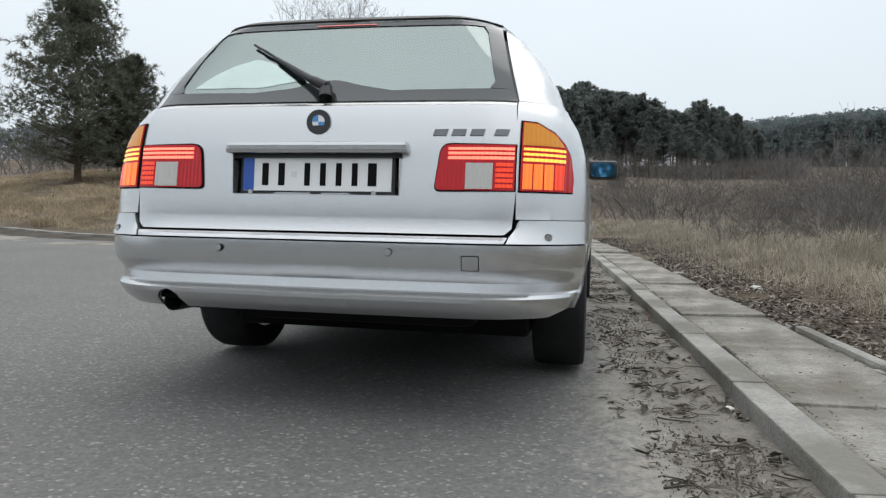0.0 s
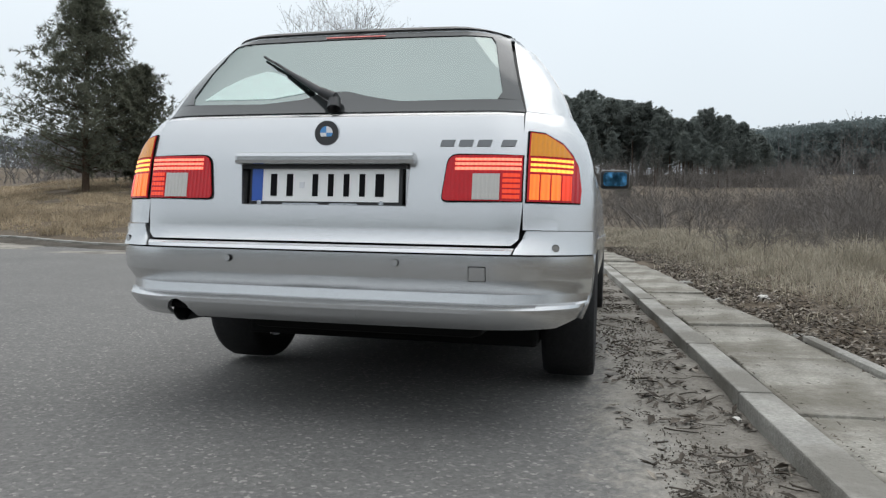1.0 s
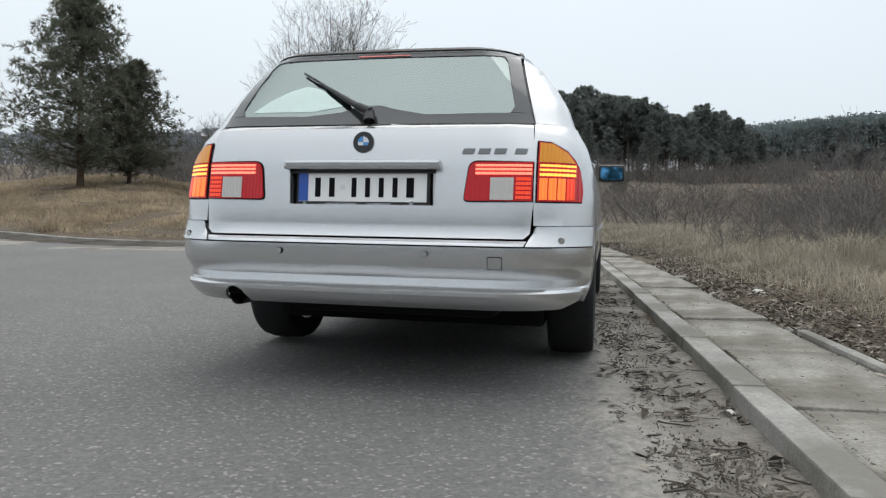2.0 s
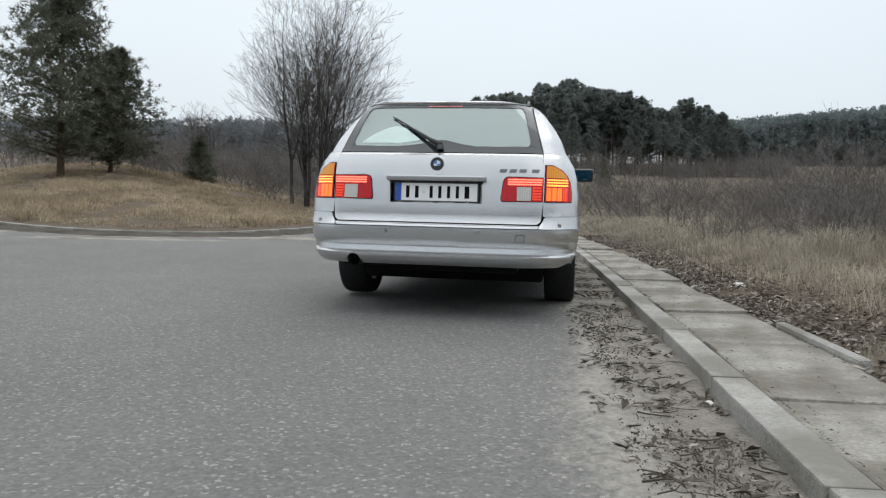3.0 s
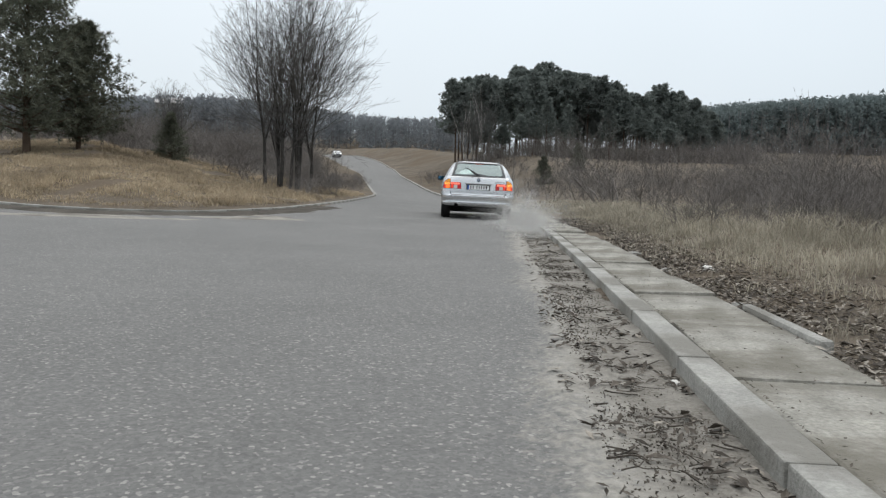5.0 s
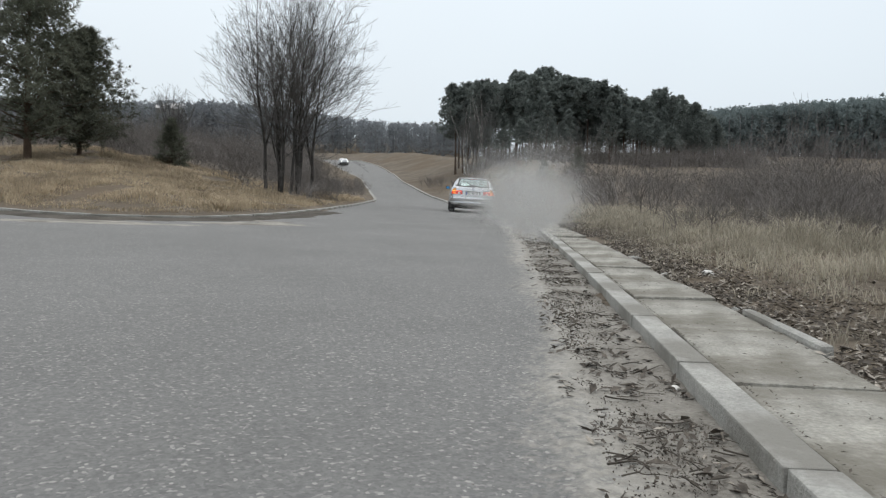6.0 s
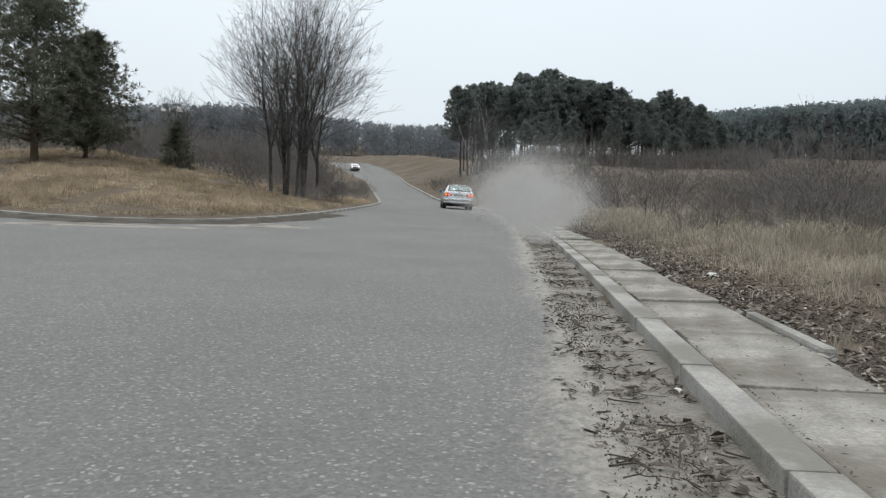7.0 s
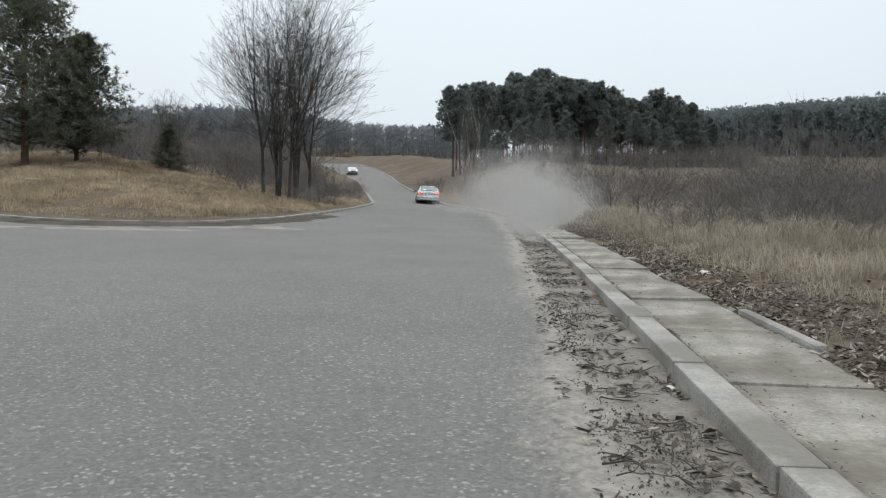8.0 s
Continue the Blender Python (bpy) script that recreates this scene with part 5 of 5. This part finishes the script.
def build_plants():
    # two pines on the bank, one tall and one lower, and a young spruce
    tall = pine_meshes(3, 8.0, 3.5, 0.12, 150, 24, 15, 0.25, NEEDLES, r0=0.17, wide=0.085)
    pine("pine_tree", "tall dense dark green pine on the grassy bank", pose(-16.3, 29.2, land1(-16.3, 29.2)), tall, "pines on the bank")
    low = pine_meshes(8, 5.3, 2.75, 0.14, 110, 24, 14, 0.23, NEEDLES, r0=0.12, wide=0.085)
    pine("pine_tree", "lower spreading dark pine beside the tall one", pose(-15.25, 31.2, land1(-15.25, 31.2) - 0.12), low, "pines on the bank")
    young = pine_meshes(12, 2.2, 0.95, 0.03, 60, 16, 10, 0.17, NEEDLES, r0=0.05, wide=0.12)
    pine("young_spruce", "small bushy young conifer among bare shrubs", pose(-13.2, 36.5, land1(-13.2, 36.5)), young)
    pine("young_spruce", "small dark conifer on the slope before the pines", pose(8.7, 60, land1(8.7, 60)), young)
    pine("young_spruce", "small dark conifer on the slope before the pines", pose(12.6, 66, land1(12.6, 66), 0, 0, 80), young)
    # the big leafless tree with many stems
    bare_tree("bare_tree", "large leafless tree with many slender stems", pose(-6.4, 31.5, land1(-6.4, 31.5)), 6, 9, 9.6, 1.05, 0.10, 4, 0.095)
    bare_tree("bare_tree", "slim leafless birch sapling on the bank", pose(-14.0, 39.0, land1(-14.0, 39.0)), 15, 4, 4.6, 0.5, 0.3, 3, 0.04)
    # thickets
    shrubs = [shrub_mesh(40 + k, 9, 3.9, 1.0, 3, 0.019) for k in range(5)]
    dense = [shrub_mesh(60 + k, 12, 2.5, 1.2, 3, 0.014) for k in range(3)]
    rng = random.Random(77)

    def brush_mass(name, label, spots, meshes):
        """Brush too far off to tell apart, joined into one mass."""
        vs, fs, at = [], [], 0
        arrays = []
        for me in meshes:
            v = np.empty(len(me.vertices) * 3, np.float32)
            me.vertices.foreach_get("co", v)
            q = np.empty(len(me.loops), np.int32)
            me.loops.foreach_get("vertex_index", q)
            q = q.reshape(-1, 4)
            arrays.append((v.reshape(-1, 3), np.concatenate([q[:, :3], q[:, (0, 2, 3)]])))
        for x, y, size in spots:
            v, f = rng.choice(arrays)
            a = rng.uniform(0, 6.28)
            turned = np.stack([v[:, 0] * math.cos(a) - v[:, 1] * math.sin(a), v[:, 0] * math.sin(a) + v[:, 1] * math.cos(a), v[:, 2] * rng.uniform(0.85, 1.15)], 1)
            vs.append(turned * size + (x, y, land1(x, y)))
            fs.append(f + at)
            at += len(v)
        tagged(new(name, array_mesh(name, np.concatenate(vs), np.concatenate(fs), TWIGS)), label, "shrubs", kind="stuff")

    def bush(x, y, k, turn, size, label, group):
        t = thing("bare_shrub", label, "shrub", group, m=pose(x, y, land1(x, y), rng.uniform(-5, 5), rng.uniform(-5, 5), turn))
        t.scale = (size, size, size * rng.uniform(0.85, 1.15))
        o = new("crown", k)
        o.parent = t

    for _ in range(84):
        y = 13.5 + 32 * rng.random() ** 1.2
        lim = 3.2 + 0.10 * (y - 15)
        x = lim + (y * 0.72 - lim) * rng.random()
        dr = line_distance(RK2, x, y)[0][0]
        if dr < 2.6:
            continue
        bush(x, y, rng.choice(shrubs + shrubs + dense), rng.uniform(0, 360), rng.uniform(0.40, 0.92) * (0.75 + 0.35 * min(1, (y - 15) / 14)), "brown leafless shrub in the field thicket", "field thicket")
    for _ in range(75):
        x, y = rng.uniform(-17, -5.5), rng.uniform(34, 60)
        if x > -0.128 * y - 1.6 and y > 44:
            continue
        if line_distance(LK2, x, y)[0][0] < 2.5 or (abs(x + 6) < 3.5 and y < 44):
            continue
        bush(x, y, rng.choice(dense + shrubs), rng.uniform(0, 360), rng.uniform(0.6, 0.95), "grey-brown leafless shrub behind the bank", "bank thicket")
    for _ in range(58):
        y = rng.uniform(24, 75)
        x = float(np.interp(y, (24, 30, 42, 54, 64, 80), (-3.5, -3.4, -3.65, -4.6, -5.8, -7.9))) - rng.uniform(0.8, 3.4)
        bush(x, y, rng.choice(dense), rng.uniform(0, 360), rng.uniform(0.30, 0.48), "low reddish-brown brush on the road bank", "roadside brush")
    sparse = [shrub_mesh(80 + k, 12, 3.0, 1.3, 2, 0.022) for k in range(4)]
    spots = []
    for _ in range(110):
        y = rng.uniform(46, 92)
        spots.append((float(np.interp(y, (47, 56, 64, 80, 105), (1.95, 0.75, -0.7, -2.9, -5.6))) + rng.uniform(1.2, 17), y, rng.uniform(0.35, 0.75)))
    brush_mass("slope_brush", "low brown leafless brush on the slope", spots, sparse)
    for _ in range(30):
        y = rng.uniform(9.5, 15)
        x = 3.6 + (y * 0.7 - 2.0) * rng.random()
        bush(x, y, rng.choice(dense), rng.uniform(0, 360), rng.uniform(0.26, 0.56), "small sparse shrub in the dry grass", "field thicket")
    spots = [(rng.uniform(-46, -9), rng.uniform(62, 115), rng.uniform(1.2, 2.2)) for _ in range(170)]
    brush_mass("hillside_thicket", "tall grey leafless thicket on the hillside", [q for q in spots if q[0] < -0.128 * q[1] - 4.0], sparse)
    for x, y in ((-7.6, 31.0), (-5.6, 30.6), (-4.7, 31.8), (-6.7, 32.6), (-8.4, 32.2)):
        bush(x, y, rng.choice(dense), rng.uniform(0, 360), rng.uniform(0.6, 0.85), "thin brush round the foot of the bare tree", "bank thicket")
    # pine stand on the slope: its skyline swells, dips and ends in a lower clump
    stand = [pine_meshes(100 + k, 9.6 + 0.8 * k, 2.3, (0.42, 0.52, 0.48, 0.56, 0.36)[k], 52, 13, 12, 0.40, HAZENEEDLES, r0=0.15, flat=k % 2 == 1, wide=0.22) for k in range(5)]
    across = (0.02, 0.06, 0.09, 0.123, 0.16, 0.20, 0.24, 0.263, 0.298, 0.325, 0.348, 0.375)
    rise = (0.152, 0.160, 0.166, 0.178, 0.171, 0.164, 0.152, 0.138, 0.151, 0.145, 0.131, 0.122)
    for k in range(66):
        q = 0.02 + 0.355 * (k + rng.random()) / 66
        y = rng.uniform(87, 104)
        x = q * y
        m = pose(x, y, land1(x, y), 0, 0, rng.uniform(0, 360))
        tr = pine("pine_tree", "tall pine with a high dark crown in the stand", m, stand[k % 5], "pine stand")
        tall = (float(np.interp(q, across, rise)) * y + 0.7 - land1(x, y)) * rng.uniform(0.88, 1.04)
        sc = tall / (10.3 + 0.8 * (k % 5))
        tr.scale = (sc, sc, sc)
    for x, y in ((3.2, 84), (4.3, 86), (5.1, 83.5)):
        bare_tree("birch_tree", "slim pale-stemmed leafless birch at the edge of the stand", pose(x, y, land1(x, y)), int(x * 10), 2, 9.5, 0.35, 0.15, 3, 0.09, BIRCHBARK, group="birches")
    spots = []
    for _ in range(150):
        y = rng.uniform(76, 98)
        spots.append((y * rng.uniform(0.05, 0.44), y, rng.uniform(0.9, 1.45)))
    brush_mass("undergrowth", "dark leafless undergrowth before the pines", spots, sparse)
    for k in range(36):
        y = rng.uniform(79, 94)
        x = y * (0.05 + 0.33 * (k + rng.random()) / 36)
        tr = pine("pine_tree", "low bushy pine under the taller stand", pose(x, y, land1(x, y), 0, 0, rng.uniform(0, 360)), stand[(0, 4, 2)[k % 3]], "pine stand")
        tr.scale = (0.58, 0.58, rng.uniform(0.38, 0.56))
    # far woods as one mass each, distance haze mixed into their colours
    def far_wood(name, label, seed, x, y, height, mat, full=34):
        gen = np.random.default_rng(seed)
        z = land_z(x, y)
        hh = height(x, y, z) * gen.uniform(0.86, 1.0, len(x))
        trunks = Soup()
        for a, b, c, h in zip(x, y, z, hh):
            trunks.seg((a, b, c - 1), (a, b, c + h * 0.9), 0.2, 0.09, 4)
        n = len(x) * full
        each = lambda v: np.repeat(v, full)
        t = gen.random(n) ** 0.8
        wide = each(hh) * (0.035 + 0.12 * np.sin(math.pi * np.clip(t * 0.72 + 0.28, 0, 1)) ** 0.8)
        c = np.stack([each(x) + gen.normal(0, 1, n) * wide, each(y) + gen.normal(0, 1, n) * wide, each(z) + each(hh) * (0.12 + 0.86 * t)], 1)
        size = (each(hh) * 0.045)[:, None, None, None]
        tri = c[:, None, None, :] + gen.normal(0, 1, (n, 7, 1, 3)) * size * 0.7 + gen.normal(0, 1, (n, 7, 3, 3)) * size * 0.55
        t = thing(name, label, "forest", kind="stuff")
        for nm, me in (("trunks", trunks.mesh("trunks", HAZETRUNK)), ("crowns", array_mesh("crowns", tri.reshape(-1, 3), np.arange(n * 21).reshape(-1, 3), mat))):
            o = new(nm, me)
            o.parent = t
    gen = np.random.default_rng(5)
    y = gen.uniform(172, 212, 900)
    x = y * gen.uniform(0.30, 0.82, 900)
    far_wood("hazed_forest", "distant pine forest on the ridge, haze painted into its colour", 6, x, y, lambda x, y, z: (0.1225 + 0.09 * (x / y - 0.369)) * y + 0.7 - z, HAZEFOREST)
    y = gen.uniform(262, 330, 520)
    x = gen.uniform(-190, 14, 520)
    far_wood("far_hill_wood", "distant wooded hill beyond the road, greyed by painted haze", 7, x, y, lambda x, y, z: (0.097 + 0.022 * step(-15, -85, x)) * y + 0.7 - z, HAZEHILL)
    # added wood behind the camera, out of view, darkens the car paint's reflections
    y = gen.uniform(-72, -40, 420)
    x = gen.uniform(-90, 90, 420)
    far_wood("hazed_forest", "unseen wood added behind the camera to darken reflections", 8, x, y, lambda x, y, z: 13 + 0 * x, HAZEFOREST, 22)
    scatter_grass()
    scatter_litter()
    stone("stone", "small white stone on the sand by the kerb", 0.881, 2.63, road1(0.881, 2.63) + 0.014, (0.026, 0.019, 0.016), 3)
    stone("stone", "pale stone lying in the leaf litter", 2.38, 6.35, land1(2.38, 6.35), (0.06, 0.04, 0.03), 5)
    stone("stone", "pale rubble piece at the path's edge", 1.99, 6.3, road1(2.0, 6.3) + 0.06, (0.05, 0.09, 0.025), 6, CONCRETE)
    stone("stone", "pale rubble piece at the path's edge", 2.20, 8.1, road1(2.2, 8.1) + 0.06, (0.05, 0.11, 0.025), 7, CONCRETE)
    stone("stone", "grey stone at the end of the edging", 1.80, 4.3, road1(1.8, 4.3) + 0.07, (0.035, 0.045, 0.02), 8, CONCRETE)
    stone("stone", "light pebble near the bank kerb", -7.0, 14.2, road1(-7.0, 14.2), (0.07, 0.05, 0.04), 9)
    edging(1.755, 4.07, 1.668, 3.05, 2)


build_plants()


# ---- the approaching car far up the road ----
def build_far_car():
    car = thing("white_car", "small white saloon car coming down the far road", "car")
    v, f = [], []
    prof = ((-2.1, 0.35), (-2.15, 0.65), (-2.0, 0.85), (-1.0, 0.95), (-0.4, 1.38), (0.9, 1.40), (1.6, 0.98), (2.1, 0.92), (2.15, 0.5), (2.1, 0.3))
    for x, k in ((-0.85, 1.0), (-0.80, 1.0), (0.80, 1.0), (0.85, 1.0)):
        for y, z in prof:
            inset = 0.16 if z > 1.1 else (0.0 if abs(x) < 0.84 else 0.0)
            v.append((x - math.copysign(inset, x), y, z))
    n = len(prof)
    for a in range(3):
        for i in range(n):
            j = (i + 1) % n
            f.append((a * n + i, a * n + j, (a + 1) * n + j, (a + 1) * n + i))
    f += [tuple(range(n))[::-1], tuple(range(3 * n, 4 * n))]
    mesh_part("body", v, f, CARWHITE, car)
    mesh_part("windscreen", [(-0.62, -0.98, 0.97), (0.62, -0.98, 0.97), (0.56, -0.42, 1.35), (-0.56, -0.42, 1.35), (-0.62, -0.96, 0.95), (0.62, -0.96, 0.95), (0.56, -0.40, 1.33), (-0.56, -0.40, 1.33)], [(0, 1, 2, 3), (4, 7, 6, 5)], BAND, car)
    for x in (-0.62, 0.62):
        part("headlamp", disc_bm(Vector((x, -2.16, 0.66)), (0, -1, 0), 0.10, 0.04, 16), HEADLAMP, car, "lit headlamp")
    for x in (-0.76, 0.76):
        for y in (-1.3, 1.35):
            part("wheel", disc_bm(Vector((x, y, 0.3)), (1, 0, 0), 0.3, 0.2, 20), RUBBER, car)
    part("grille", box_bm(-0.45, 0.45, -2.17, -2.14, 0.45, 0.6), TRIM, car)
    return car


def build_house():
    """A pale house far behind the thicket, of which the roof shows."""
    x, y = -100, 275
    z = 25.6
    h = thing("house", "pale distant house with a faded roof behind trees", "house", m=pose(x, y, z, 0, 0, 12))
    part("wall", box_bm(-4.4, 4.4, -5, 5, -9, 4.5), RENDERWALL, h)
    bm = bmesh.new()
    vs = [bm.verts.new(p) for p in ((-4.9, -5.6, 4.4), (4.9, -5.6, 4.4), (4.9, 5.6, 4.4), (-4.9, 5.6, 4.4), (-4.9, 0, 6.9), (4.9, 0, 6.9))]
    for q in ((0, 1, 5, 4), (2, 3, 4, 5), (0, 4, 3), (1, 2, 5), (3, 2, 1, 0)):
        bm.faces.new([vs[k] for k in q])
    part("roof", bm, ROOFING, h)


# ---- dust thrown up from the verge ----
def build_dust():
    """Puffs of fine opaque flecks; each puff is one rigid piece that rises and drifts."""
    puffs = []
    for k, (born, x, y, x1, y1, z1, r, count) in enumerate(PUFFS):
        gen = np.random.default_rng(90 + k)
        n = count * 4
        c = gen.normal(0, 1, (n, 3)) * (r * 0.64, r * 0.92, r * 0.54)
        c += 0.25 * r * np.sin(c * 4.0 / r + k)[:, (1, 2, 0)]
        flecks = c[:, None, :] + gen.normal(0, 0.0155, (n, 3, 3))
        me = array_mesh("dust_puff", flecks.reshape(-1, 3), np.arange(3 * n).reshape(-1, 3), DUST)
        ob = new("dust_puff", me)
        tagged(ob, "thin pale dust cloud hanging over the verge", "dust", "dust behind the car", "stuff")
        puffs.append((ob, born, x, y, x1, y1, z1, r))
    return puffs


# seconds of rising, place on the verge, place and height at the end, radius, grains
PUFFS = (
    (4.15, 1.35, 10.8, 1.7, 11.8, 0.10, 0.30, 1200),
    (4.35, 1.45, 12.4, 1.9, 14.2, 0.20, 0.42, 3200),
    (4.7, 1.65, 14.8, 2.4, 16.6, 0.35, 0.60, 6500),
    (4.9, 1.85, 17.0, 2.8, 18.8, 0.50, 0.75, 10000),
    (5.1, 2.1, 19.0, 3.0, 21.0, 0.75, 0.95, 13500),
    (5.3, 2.3, 21.0, 3.3, 23.0, 0.95, 1.15, 16000),
    (5.45, 2.6, 23.0, 3.0, 25.0, 1.20, 1.30, 18000),
    (5.7, 2.8, 25.5, 2.8, 28.0, 1.30, 1.40, 16000),
    (5.95, 2.9, 28.0, 2.5, 30.5, 1.15, 1.30, 12000),
    (6.3, 2.7, 31.5, 2.2, 33.5, 0.80, 1.1, 7000),
    (6.65, 2.2, 36.0, 1.6, 37.5, 0.50, 0.8, 3200),
    (7.2, 1.7, 43.0, 0.9, 44.0, 0.35, 0.7, 2000),
    (7.75, 0.7, 51.0, 0.2, 51.5, 0.20, 0.5, 1200),
)
FARCAR = build_far_car()
build_house()
DUSTS = build_dust()

# seconds; the estate's place, turn, lean, height and pitch
DRIVE = (
    (0.0, -0.592, 2.372, -9.3, 0.75, 0.052, -0.7), (1.0, -0.590, 2.368, -10.0, 0.75, 0.052, -0.7), (1.25, -0.588, 2.378, -10.3, 0.75, 0.050, -0.5), (1.5, -0.577, 2.434, -10.4, 0.75, 0.048, -0.1), (2.0, -0.50, 2.80, -10.0, 0.7, 0.035, 0.1),
    (2.8, -0.295, 4.014, -8.85, 0.6, 0.021, 0.3), (3.0, -0.205, 4.58, -8.2, 0.8, 0.018, 0.7), (3.5, 0.092, 6.60, -6.2, 1.1, 0.006, 1.3), (4.0, 0.390, 9.30, -3.6, 1.0, 0.0, 1.6), (4.5, 0.690, 12.95, -2.2, 1.1, -0.01, 1.0),
    (5.2, 1.06, 19.9, -1.0, 1.8, -0.02, 0.5), (5.8, 1.31, 26.8, -0.2, 2.4, -0.03, 0.2), (6.0, 1.36, 29.3, 0.1, 2.6, -0.035, 0.1), (6.5, 1.27, 35.5, 1.2, 2.8, -0.035, 0.1), (7.0, 0.89, 42.0, 2.2, 3.2, -0.02, 0.1), (7.5, 0.21, 49.2, 3.0, 3.0, 0.03, 0.1), (8.0, -0.58, 56.3, 3.4, 2.2, 0.10, 0.2),
)
# seconds and place of the far car, which comes towards the camera
ONCOMING = ((0.0, -38.5, 207), (2.0, -31.5, 190), (3.5, -27.0, 177), (4.5, -23.9, 168), (5.8, -20.6, 156), (6.5, -18.6, 149), (7.0, -17.6, 145), (8.0, -15.6, 136))


def motions():
    walk(CAR, [(t, pose(x, y, z, p, r, a)) for t, x, y, a, r, z, p in DRIVE])
    ts = [d[0] for d in DRIVE]
    go = [0.0]
    for a, b in zip(DRIVE, DRIVE[1:]):
        go.append(go[-1] + math.hypot(b[1] - a[1], b[2] - a[2]))
    for w in WHEELS:
        p = w.matrix_basis.translation.copy()
        rows = []
        for k in range(241):
            t = k / 30
            turn = -float(np.interp(t, ts, go)) / 0.315
            rows.append((t, Matrix.Translation(p) @ Matrix.Rotation(turn, 4, "X")))
        walk(w, rows)
    rows = []
    for (t, x, y), (t2, x2, y2) in zip(ONCOMING, ONCOMING[1:] + (ONCOMING[-1],)):
        if t2 > t:
            a = math.degrees(math.atan2(-(x - x2), y - y2))
        rows.append((t, pose(x, y, road1(x, y), -1.5, 0, a)))
    walk(FARCAR, rows)
    for ob, born, x, y, x1, y1, z1, r in DUSTS:
        g = road1(x, y)
        rows = [(0.0, pose(x, y, g - 2.6 * r)), (born, pose(x, y, g - 2.3 * r))]
        rows.append((min(born + 0.35, 7.95), pose(x + (x1 - x) * 0.15, y + (y1 - y) * 0.15, g + z1 * 0.45)))
        end = 8.0
        if born + 1.1 < end:
            rows.append((born + 1.1, pose(x + (x1 - x) * 0.45, y + (y1 - y) * 0.45, g + z1 * 0.75, 0, 0, 8)))
        rows.append((end, pose(x1, y1, g + z1 * 0.74, 4, 3, 20)))
        walk(ob, rows)


motions()
